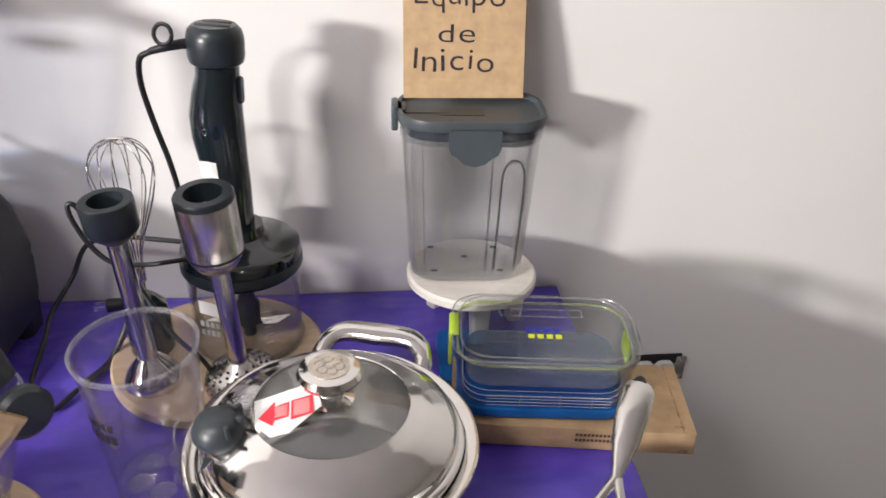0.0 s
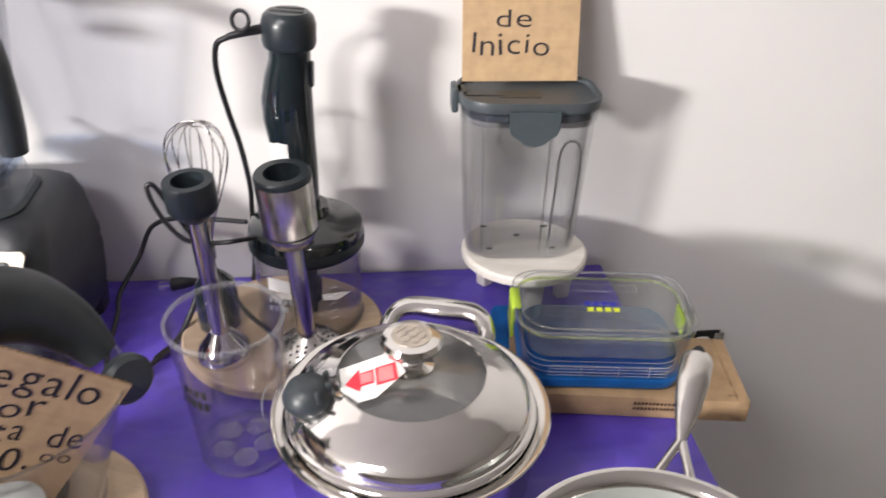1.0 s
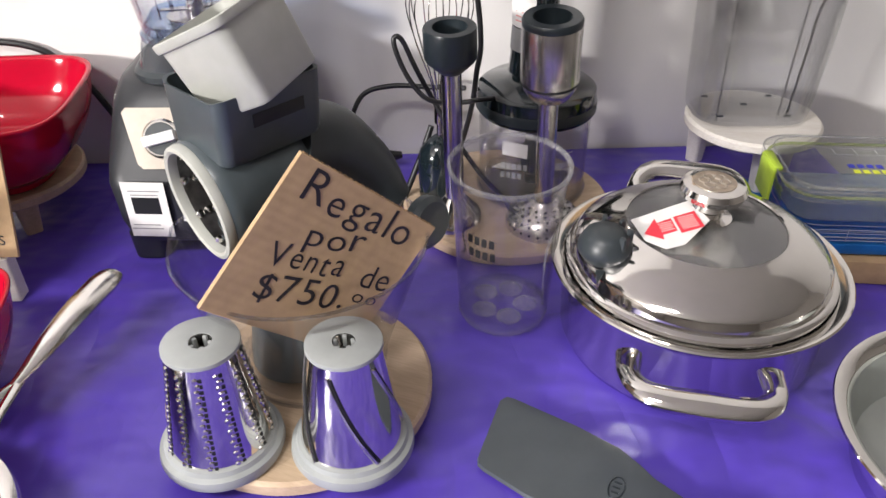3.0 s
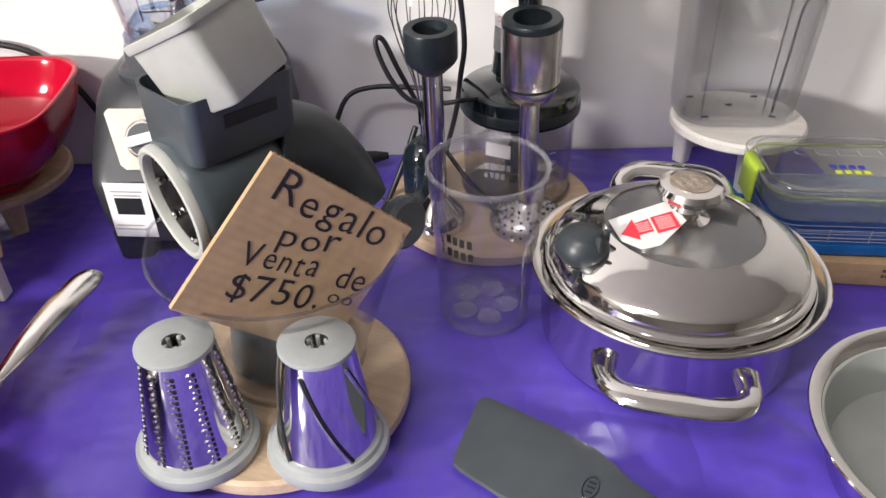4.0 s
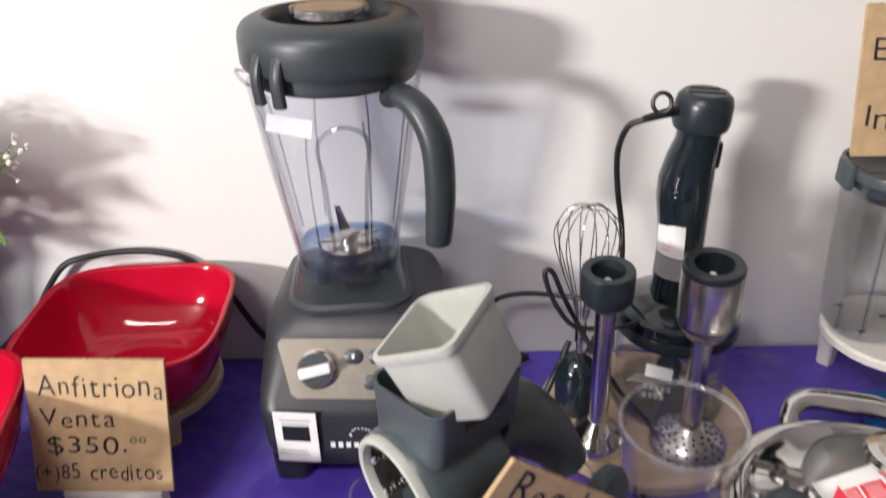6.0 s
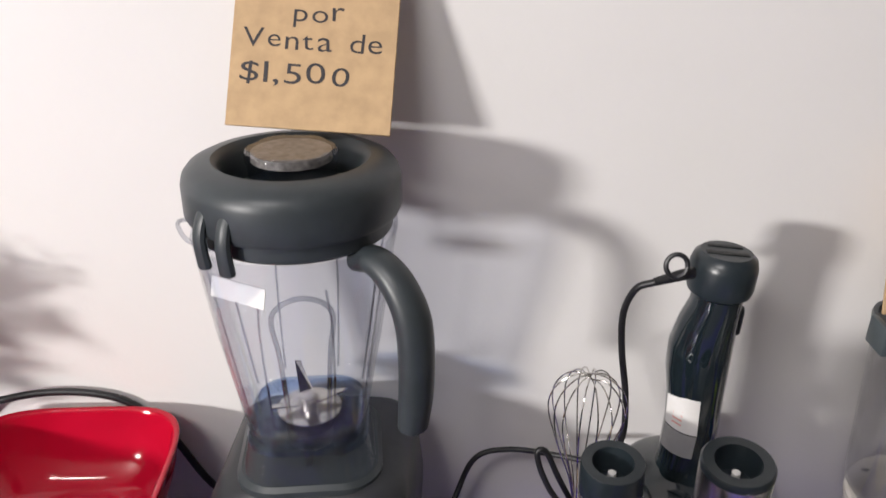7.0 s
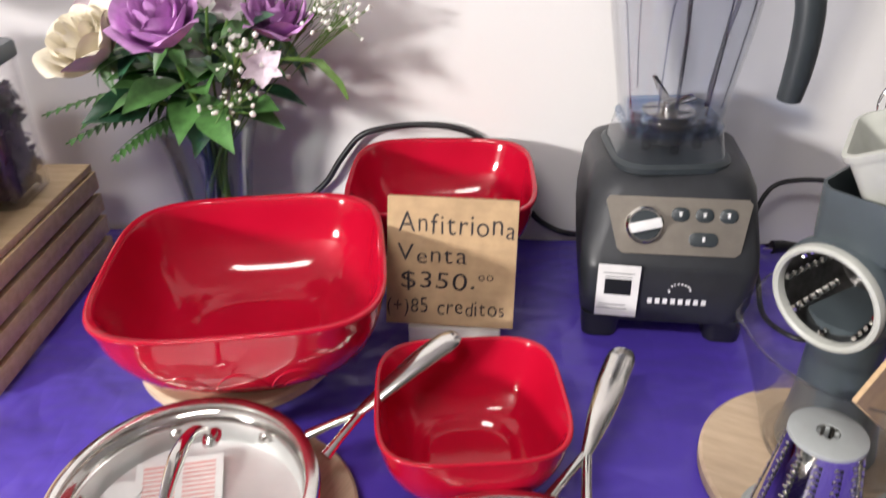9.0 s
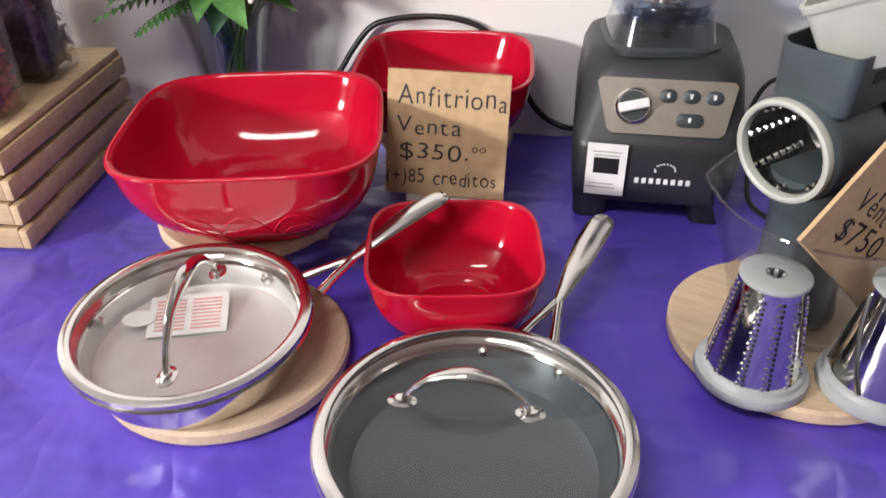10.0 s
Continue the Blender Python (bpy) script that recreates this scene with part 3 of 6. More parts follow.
# ---- bowls ----
def red_bowl(m, s, h, foot, label, relief=False):
    b = thing("serving_bowl", m, label, "bowl", "red stoneware bowls")
    t = 0.006
    out = [(foot * 0.9, 0.0, 2.6), (foot, 0.002, 2.8), (foot * 1.06, 0.010, 2.9), (foot + (s - foot) * 0.56, h * 0.30, 3.2), (foot + (s - foot) * 0.86, h * 0.62, 3.6), (s * 0.985, h * 0.93, 4.0), (s * 1.0, h * 0.955, 4.0), (s * 1.004, h * 0.985, 4.0), (s * 0.992, h, 4.0),
           (s * 0.965, h * 0.992, 4.0), (s * 0.945, h * 0.95, 3.9), (foot + (s - foot) * 0.83 - t, h * 0.62, 3.6), (foot + (s - foot) * 0.64 - t, h * 0.42, 3.4), (foot + (s - foot) * 0.38 - t, h * 0.255, 3.1), (foot * 0.97, 0.0185, 2.9), (foot * 0.86, 0.0138, 2.8), (foot * 0.76, 0.0125, 2.7), (foot * 0.45, 0.0115, 2.5)]
    rings = [squircle(q.x, q.y, q.z, 96) for q in smooth_path(out, 3)] + [[Vector((0, 0, 0.011))]]
    part("bowl", skin(rings), RED, b)
    if relief:
        # raised arcs pressed into the outer wall
        wall = smooth_path(out[2:7], 6)
        zs = [q.y for q in wall]
        for side in range(4):
            for k in (-1, 0, 1):
                for big in (1.0, 0.62):
                    pts = []
                    for i in range(17):
                        a = math.pi * i / 16
                        z = 0.017 + 0.044 * big * math.sin(a)
                        half = float(np.interp(z, zs, [q.x for q in wall]))
                        e = float(np.interp(z, zs, [q.z for q in wall]))
                        x = max(-half * 0.86, min(half * 0.86, k * 0.050 + 0.026 * big * math.cos(a)))
                        y = -half * (1 - (abs(x) / half) ** e) ** (1 / e)
                        pts.append(Matrix.Rotation(side * math.pi / 2, 3, "Z") @ Vector((x, y + 0.0003, z)))
                    part("scallop", tube(pts, 0.0012 if big == 1 else 0.0008, 6, 2), RED, b, "raised scallop line")
    return b


# ---- blender ----
def build_blender():
    b = thing("blender", pose(-0.574, 0.812, 0, 0, 0, 7), "dark grey blender with a clear jar, standing on the purple cloth", "blender")
    ring = [(0.186, 0.205, 0.03, 0.026, 0), (0.190, 0.214, 0.022, 0.05, 0), (0.196, 0.216, 0.022, 0.095, 0), (0.194, 0.212, 0.022, 0.104, 0.001), (0.196, 0.206, 0.022, 0.112, 0.006), (0.186, 0.176, 0.036, 0.170, 0.020), (0.172, 0.156, 0.036, 0.186, 0.026), (0.150, 0.140, 0.034, 0.192, 0.026)]
    part("base", skin([rrect(w, d, r, z, 0, cy, 8) for w, d, r, z, cy in ring]), SLATEBASE, b, "matt dark grey motor base")
    for sx in (-1, 1):
        for sy in (-1, 1):
            part("foot", skin([rrect(0.040, 0.045, 0.012, 0, sx * 0.070, sy * 0.076), rrect(0.046, 0.052, 0.014, 0.03, sx * 0.069, sy * 0.075)]), SLATEBASE, b)
    # control panel on the sloping front
    f0, f1 = Vector((0, -0.0985, 0.112)), Vector((0, -0.0695, 0.170))
    up = (f1 - f0).normalized()
    m = basis(f0 + Vector((0.006, -0.0012, 0.0005)), (1, 0, 0), up)
    L = (f1 - f0).length
    rr = [Vector((x, y, 0.001)) for x, y in ((-0.066, 0.006), (-0.060, 0.001), (0.060, 0.001), (0.066, 0.006), (0.076, L - 0.006), (0.072, L - 0.001), (-0.076, L - 0.001), (-0.080, L - 0.006))]
    panel = part("control_panel", moved(plate(rr, 0.003), m), CHAMPAGNE, b, "champagne metal control panel")
    dial = part("dial", moved(lathe([(0, 0.001), (0.0205, 0.001), (0.0205, 0.006), (0.018, 0.009), (0, 0.009)], 40), m @ pose(-0.038, L * 0.5, 0)), SATIN, panel, "silver ringed dial")
    part("dial_face", moved(lathe([(0, 0.0092), (0.0165, 0.0092), (0.016, 0.0098), (0, 0.0098)], 36), m @ pose(-0.038, L * 0.5, 0)), SLATE, dial)
    part("dial_grip", moved(box(0.034, 0.011, 0.010, 0, 0, 0.009, 0.002), m @ pose(-0.038, L * 0.5, 0, 0, 0, 14)), WHITEPRINT, dial, "raised silver grip")
    for x, y, w in ((0.0, L * 0.70, 1), (0.0255, L * 0.70, 1), (0.051, L * 0.70, 1), (0.0255, L * 0.29, 1.6)):
        btn = part("button", moved(skin([rrect(0.0195 * w, 0.0155, 0.0075, 0.001), rrect(0.0195 * w, 0.0155, 0.0075, 0.0025), rrect(0.0175 * w, 0.0135, 0.0065, 0.0032)]), m @ pose(x, y, 0)), SLATE, panel)
        part("icon", moved(joined(box(0.003, 0.004, 0.0003, 0, 0, 0.0032, 0), box(0.0045, 0.0008, 0.0003, 0, 0.0028, 0.0032, 0)), m @ pose(x, y, 0)), WHITEPRINT, btn)
    ticks = [moved(box(0.0012, 0.0004, 0.0002, 0.024, 0, 0.0012, 0), m @ pose(-0.038, L * 0.5, 0, 0, 0, -35 + 14 * k)) for k in range(12)]
    part("tick_mark", joined(*ticks), GREYPRINT, panel)
    # sticker and mark on the lower front
    st = part("sticker", moved(box(0.041, 0.0008, 0.056, 0, 0, 0, 0), pose(-0.056, -0.1100, 0.037, 1.0, 0, -3) @ Matrix.Diagonal((1.12, 1, 1.2, 1))), LABEL, b, "white product sticker")
    part("sticker_photo", moved(bars([(0, 0.024, 0.026, 0.017)], -0.0007), pose(-0.056, -0.1100, 0.037, 1.0, 0, -3) @ Matrix.Diagonal((1.12, 1, 1.2, 1))), DARK, st)
    for row in ((0, 0.047, 0.030, 0.001), (0, 0.043, 0.026, 0.001), (-0.004, 0.012, 0.026, 0.001), (-0.004, 0.008, 0.03, 0.001)):
        part("text_line", moved(bars([row], -0.0007), pose(-0.056, -0.1100, 0.037, 1.0, 0, -3) @ Matrix.Diagonal((1.12, 1, 1.2, 1))), GREYPRINT, st)
    mark = [(-0.031 + 0.0084 * k, 0.0545, 0.0050, 0.0070) for k in range(8)]
    dots = [(0.0115 * math.cos(a) * 1.0, 0.072 + 0.008 * math.sin(a) * (1 if k < 8 else -1), 0.002, 0.002) for k, a in enumerate([0.35 * j for j in range(10)])]
    part("logo", moved(bars([(x + 0.012, z, w, h) for x, z, w, h in mark + dots], -0.1076), Matrix()), WHITEPRINT, b, "small white mark in plain bars")
    # jar
    jm = pose(-0.0055, 0.013, 0, 0, 0, 7)
    jar = part("jar", moved(skin([rrect(w, w, r, z, 0, 0, 6) for w, r, z in ((0.094, 0.026, 0.216), (0.102, 0.028, 0.226), (0.116, 0.034, 0.27), (0.140, 0.046, 0.34), (0.160, 0.062, 0.405), (0.170, 0.076, 0.427), (0.166, 0.074, 0.427), (0.156, 0.059, 0.405), (0.136, 0.043, 0.34), (0.112, 0.031, 0.27), (0.097, 0.025, 0.229))]), jm), CLEARJAR, b, "clear plastic jar")
    part("jar_floor", moved(skin([rrect(w, w, r, z, 0, 0, 6) for w, r, z in ((0.094, 0.025, 0.227), (0.101, 0.028, 0.233), (0.099, 0.027, 0.240), (0.09, 0.025, 0.235))]), jm), CLEARBLUE, jar, "blue tinted jar bottom")
    part("jar_base_ring", moved(skin([rrect(w, w, r, z, 0, 0, 6) for w, r, z in ((0.104, 0.029, 0.222), (0.110, 0.031, 0.225), (0.111, 0.031, 0.231), (0.107, 0.030, 0.234))], False, False), jm), CLEARBLUE, jar, "blue tinted ring round the jar's foot")
    part("jar_collar", moved(skin([rrect(w, w, r, z, 0, 0, 6) for w, r, z in ((0.128, 0.034, 0.186), (0.134, 0.036, 0.189), (0.134, 0.036, 0.195), (0.126, 0.034, 0.199), (0.108, 0.028, 0.199))]), jm), SLATE, jar, "dark collar under the jar")
    part("jar_skirt", moved(skin([rrect(w, w, r, z, 0, 0, 6) for w, r, z in ((0.123, 0.033, 0.198), (0.115, 0.031, 0.215), (0.108, 0.030, 0.232))], False, False), jm), CLEARJAR, jar, "clear skirt")
    ribs = [moved(box(0.010, 0.008, 0.022, 0.040, 0, 0.204, 0.001), jm @ pose(0, 0, 0, 0, 0, 45 * k)) for k in range(8)]
    part("coupling", moved(lathe([(0, 0.204), (0.022, 0.204), (0.023, 0.222), (0, 0.224)], 24), jm), DARK, jar, "black drive coupling")
    part("rib", joined(*ribs), SMOKE, jar)
    part("blade_hub", moved(lathe([(0, 0.238), (0.030, 0.238), (0.030, 0.2395), (0.010, 0.240), (0.009, 0.252), (0, 0.254)], 28), jm), SATIN, jar, "steel blade hub")
    for k in range(4):
        tip = 0.022 if k % 2 else 0.002
        part("blade", moved(skin([[Vector((0.004, -0.007, 0.2455)), Vector((0.034, -0.003, 0.2455 + tip)), Vector((0.037, 0.002, 0.2455 + tip)), Vector((0.004, 0.007, 0.2455))], [Vector((0.004, -0.007, 0.247)), Vector((0.034, -0.003, 0.247 + tip)), Vector((0.037, 0.002, 0.247 + tip)), Vector((0.004, 0.007, 0.247))]]), jm @ pose(0, 0, 0, 0, 0, 20 + 90 * k)), SATIN, jar)
    rib = tube([(-0.016, -0.0575, 0.262), (-0.020, -0.069, 0.34), (-0.023, -0.0765, 0.384), (0.0, -0.0795, 0.399), (0.023, -0.0765, 0.384), (0.020, -0.069, 0.34), (0.016, -0.0575, 0.262)], 0.0022, 8, 6)
    part("moulded_rib", moved(rib, jm @ pose(0, 0, 0, 0, 0, 5) @ Matrix.Diagonal((1.0, 1.05, 1, 1))), SMOKE, jar, "moulded pointed panel line")
    for k in range(4):
        for o in (-1, 1):
            rib = tube([(0.050, o * 0.026, 0.25), (0.0575, o * 0.028, 0.30), (0.066, o * 0.029, 0.36), (0.073, o * 0.026, 0.40)], 0.0011, 6, 4)
            part("moulded_rib", moved(rib, jm @ pose(0, 0, 0, 0, 0, 90 * k)), SMOKE, jar)
    part("jar_sticker", moved(box(0.040, 0.0006, 0.014, 0, 0, 0, 0), jm @ pose(0, 0, 0, 0, 0, -32) @ pose(0, -0.0815, 0.390, -15, 0, 0) @ Matrix.Diagonal((1.3, 1, 1.15, 1))), LABEL, jar, "white paper strip")
    lid = part("lid", moved(lathe([(0.055, 0.455), (0.057, 0.474), (0.060, 0.4800), (0.064, 0.4828), (0.074, 0.4816), (0.0825, 0.4775), (0.0870, 0.4720), (0.0888, 0.4650), (0.0888, 0.4420), (0.0868, 0.4375), (0.0820, 0.4360), (0.0812, 0.4240), (0.078, 0.421), (0.066, 0.421), (0.060, 0.446), (0.055, 0.448)], 64, True), jm @ pose(0, 0, 0.004)), SLATE, b, "thick dark grey rubber lid")
    part("spout", moved(tube([(-0.062, -0.052, 0.428), (-0.080, -0.046, 0.434), (-0.0895, -0.030, 0.441), (-0.0875, -0.010, 0.436), (-0.080, 0.004, 0.429)], 0.0018, 8, 5), jm), SMOKE, jar, "clear pouring lip")
    part("lid_floor", moved(lathe([(0, 0.447), (0.056, 0.447), (0.056, 0.452), (0, 0.453)], 40), jm @ pose(0, 0, 0.004)), CHAR, lid)
    cap = part("filler_cap", moved(skin([[Vector(((0.0365 + 0.0017 * math.cos(6 * a)) * s * math.cos(a), (0.0365 + 0.0017 * math.cos(6 * a)) * s * math.sin(a), z)) for a in [2 * math.pi * i / 60 for i in range(60)]] for s, z in ((0.92, 0.4535), (0.96, 0.474), (1.0, 0.476), (1.0, 0.484), (0.95, 0.487))]), jm @ pose(0, 0, 0.006)), SMOKE, lid, "clear scalloped filler cap")
    part("cap_underside", moved(lathe([(0, 0.4775), (0.033, 0.4775), (0.0325, 0.4845), (0, 0.485)], 40), jm @ pose(0, 0, 0.006)), solid("worn_cap", (0.19, 0.175, 0.16), 0.4, 0, 0.4, 160, 0.3), cap, "scuffed translucent middle")
    for k, a in enumerate((-137, -121)):
        part("lid_tab", moved(joined(tube([(0.074, 0, 0.475), (0.0855, 0, 0.461), (0.0915, 0, 0.442), (0.0895, 0, 0.418)], [0.004, 0.006, 0.0065, 0.007], 10, 4, 0.7)), jm @ pose(0, 0, 0, 0, 0, a)), SLATE, lid)
    part("jar_handle", moved(tube([(0.072, 0, 0.416), (0.092, 0, 0.420), (0.114, 0, 0.408), (0.130, 0, 0.382), (0.134, 0, 0.345), (0.133, 0, 0.310), (0.130, 0, 0.282)], [0.012, 0.0135, 0.015, 0.016, 0.016, 0.0155, 0.014], 16, 6, 0.85), jm @ pose(0, 0, 0, 0, 0, -45)), SLATE, jar, "dark grey grip handle")
    return b


# ---- hand blender set on the wooden board ----
def build_chopper():
    c = thing("food_chopper", pose(-0.214, 0.888, 0.016) @ Matrix.Diagonal((1, 1, 1.06, 1)), "clear chopper bowl with a dark lid on the wooden board", "food chopper")
    part("bowl", lathe([(0, 0), (0.060, 0), (0.064, 0.003), (0.066, 0.110), (0.064, 0.110), (0.062, 0.006), (0, 0.004)], 64), CLEARCUP, c, "clear plastic bowl")
    part("foot_ring", lathe([(0.058, -0.0), (0.0655, 0.0), (0.067, 0.006), (0.0645, 0.010)], 64, False), SMOKE, c)
    lid = part("lid", lathe([(0.0665, 0.098), (0.0685, 0.100), (0.0695, 0.116), (0.068, 0.126), (0.062, 0.130), (0.040, 0.133), (0.033, 0.136), (0.029, 0.138), (0.0275, 0.150), (0, 0.150)], 64), CHARGLOSS, c, "glossy charcoal lid")
    part("lid_band", lathe([(0.067, 0.102), (0.0705, 0.103), (0.0705, 0.112), (0.0695, 0.114)], 64), CHAR, lid)
    part("drive_shaft", lathe([(0, 0.006), (0.008, 0.006), (0.008, 0.018), (0.014, 0.022), (0.015, 0.048), (0.010, 0.055), (0.009, 0.084), (0, 0.084)], 24), CHAR, c, "black blade shaft")
    for k in range(2):
        part("blade", moved(skin([[Vector((0.006, -0.006, z)), Vector((0.034, -0.012, z + 0.004)), Vector((0.052, 0.004, z + 0.006)), Vector((0.03, 0.006, z + 0.003)), Vector((0.006, 0.006, z))] for z in (0.02, 0.0212)]), pose(0, 0, 0, 0, 0, 10 + 180 * k)), SATIN, c, "curved steel blade")
    part("print", moved(joined(*[box(0.0045, 0.0004, 0.007, -0.02 + 0.0065 * k, -0.0662, 0.052 - 0.011 * r, 0) for r in range(2) for k in range(5 - r)]), pose(0, 0, 0, 0, 0, -12)), GREYPRINT, c, "small mark in plain bars")
    part("sticker", moved(box(0.030, 0.0005, 0.016, 0, -0.0672, 0.068, 0), pose(0, 0, 0, 0, 0, -18)), LABEL, c, "white paper sticker")
    part("measure_lines", joined(*[moved(box(0.009, 0.0004, 0.0008, 0, -0.0665, 0.03 + 0.01 * k, 0), pose(0, 0, 0, 0, 0, 38)) for k in range(5)]), WHITEPRINT, c)


def build_hand_blender():
    h = thing("hand_blender", pose(-0.222, 0.888, 0.166, 0, 2.2, 0), "glossy charcoal hand blender standing upright in the chopper lid", "hand blender")
    prof = [(0.0265, 0.0265, 0.0, 0), (0.0255, 0.0255, 0.02, 0), (0.0255, 0.0255, 0.06, -0.001), (0.0265, 0.0265, 0.09, -0.004), (0.0285, 0.028, 0.115, -0.007), (0.0285, 0.028, 0.140, -0.008), (0.0255, 0.0265, 0.165, -0.006), (0.0225, 0.025, 0.184, -0.003), (0.0225, 0.0245, 0.194, -0.003)]
    part("body", skin([[Vector((cx + a * math.cos(t), b * math.sin(t), z)) for t in [2 * math.pi * i / 40 for i in range(40)]] for a, b, z, cx in prof]), CHARGLOSS, h)
    cap = part("speed_cap", lathe([(0.022, 0.193), (0.0275, 0.197), (0.0292, 0.203), (0.0292, 0.222), (0.027, 0.230), (0.022, 0.2345), (0, 0.2345)], 40, cx=-0.003), CHAR, h, "matt charcoal speed cap")
    part("cap_slot", joined(box(0.036, 0.007, 0.0012, -0.003, -0.005, 0.2342, 0.0004), box(0.03, 0.005, 0.0012, -0.003, 0.010, 0.2342, 0.0004)), DARK, cap)
    part("switch", moved(skin([rrect(0.012, 0.03, 0.005, 0), rrect(0.010, 0.028, 0.005, 0.003)]), basis((0.0205, 0, 0.168), (0, 1, 0), (0, 0, 1)) @ pose(0, 0, -0.001)), CHAR, h)
    st = []
    for k, (z0, z1) in enumerate(((0.055, 0.094), (0.028, 0.054))):
        rows = []
        for i in range(9):
            a = radians(195 + 9.5 * i)
            rows.append([Vector((-0.0035 * (z > 0.06) + 0.0272 * math.cos(a), 0.0272 * math.sin(a), z)) for z in (z0, z1)])
        bm = bmesh.new()
        vs = [[bm.verts.new(p) for p in r] for r in rows]
        for a, b in zip(vs, vs[1:]):
            bm.faces.new((a[0], b[0], b[1], a[1]))
        part("sticker", bm, (LABEL, GREYPRINT)[k], h, ("white paper sticker", "grey rating sticker")[k])
    part("sticker_lines", joined(*[moved(box(0.010, 0.0004, 0.0012, 0, 0, 0.062 + 0.005 * k, 0), pose(-0.019, -0.0202, 0, 0, 0, -42)) for k in range(5)]), PINKPRINT, h)


def build_sticks():
    s = thing("blending_stick", pose(-0.298, 0.792, 0.016, 4.6, -1.4, 0), "steel blending stick with a dark collar, on the wooden board", "blending stick")
    part("collar", lathe([(0.0105, 0.190), (0.0125, 0.191), (0.0245, 0.203), (0.0268, 0.207), (0.0268, 0.236), (0.026, 0.238), (0.0175, 0.238), (0.0165, 0.222), (0.014, 0.215), (0, 0.215)], 40), CHAR, s, "charcoal plastic collar")
    part("drive_pin", lathe([(0, 0.215), (0.0035, 0.215), (0.0035, 0.226), (0, 0.227)], 12), LABEL, s)
    part("shaft", lathe([(0.0105, 0.03), (0.0105, 0.19)], 28), SATIN, s, "steel shaft")
    part("bell", lathe([(0.030, 0.0), (0.0325, 0.001), (0.0330, 0.007), (0.0275, 0.018), (0.0185, 0.029), (0.0115, 0.038), (0.010, 0.038), (0.017, 0.027), (0.0255, 0.016), (0.028, 0.006)], 40, True), STEEL, s, "polished bell foot")
    f = thing("masher_stick", pose(-0.198, 0.800, 0.0175, 6.0, -1.7, 0), "brushed steel masher stick with a perforated foot, on the wooden board", "masher")
    part("collar", lathe([(0.0115, 0.160), (0.0215, 0.166), (0.027, 0.176), (0.0285, 0.182), (0.0282, 0.1835), (0.0295, 0.185), (0.0298, 0.243), (0.029, 0.2445)], 44), BRUSHED, f, "brushed steel collar")
    part("seam", lathe([(0.0287, 0.1815), (0.0297, 0.1825), (0.0297, 0.1845), (0.0287, 0.1855)], 44), DARK, f)
    part("socket", lathe([(0.0296, 0.243), (0.0298, 0.248), (0.028, 0.2505), (0.019, 0.2505), (0.0175, 0.236), (0.015, 0.226), (0, 0.226)], 40), CHAR, f, "charcoal socket ring")
    part("drive_pin", lathe([(0, 0.226), (0.0035, 0.226), (0.0035, 0.238), (0, 0.239)], 12), LABEL, f)
    part("shaft", lathe([(0.0105, 0.03), (0.0105, 0.163)], 28), SATIN, f)
    part("foot", lathe([(0.040, 0.0), (0.0425, 0.001), (0.0425, 0.006), (0.040, 0.013), (0.030, 0.022), (0.018, 0.028), (0.0115, 0.034), (0.010, 0.034), (0.016, 0.026), (0.029, 0.019), (0.038, 0.011), (0.040, 0.005)], 56, True), BRUSHED, f, "perforated steel foot")
    holes = []
    for r0, z0, n, tilt in ((0.0415, 0.010, 26, 62), (0.0360, 0.0172, 22, 40), (0.030, 0.0224, 18, 34), (0.0245, 0.0256, 15, 30), (0.0190, 0.0282, 11, 28)):
        for k in range(n):
            holes.append(moved(lathe([(0.0017, 0.0001), (0, 0.0002)], 8), pose(0, 0, 0, 0, 0, 360 * (k + 0.5 * (n % 2)) / n) @ pose(r0, 0, z0, 0, tilt, 0)))
    part("perforation", joined(*holes), DARK, f)


def build_whisk():
    w = thing("whisk_attachment", pose(-0.323, 0.852, 0.016), "wire whisk with a charcoal holder, on the wooden board", "whisk")
    part("holder", lathe([(0, 0), (0.023, 0), (0.0255, 0.003), (0.026, 0.048), (0.0235, 0.063), (0.014, 0.074), (0.007, 0.080), (0, 0.081)], 36), CHARGLOSS, w, "charcoal gear holder")
    part("spindle", lathe([(0.004, 0.078), (0.004, 0.10)], 12), SATIN, w)
    part("ferrule", lathe([(0, 0.096), (0.0065, 0.097), (0.0068, 0.120), (0.005, 0.123), (0, 0.123)], 20), STEEL, w, "steel ferrule")
    for k in range(7):
        a = math.pi * k / 7
        c, q = math.cos(a), math.sin(a)
        R = 0.036 - 0.0025 * (k % 2)
        pts = [(0.004 * c, 0.004 * q, 0.118), (0.011 * c, 0.011 * q, 0.150), (0.027 * c, 0.027 * q, 0.195), (R * c, R * q, 0.230), (R * 0.86 * c, R * 0.86 * q, 0.252), (R * 0.45 * c, R * 0.45 * q, 0.266), (0, 0, 0.270 - 0.001 * k)]
        pts += [(-x, -y, z) for x, y, z in pts[-2::-1]]
        part("wire", tube(pts, 0.0007, 6, 5), STEEL, w)


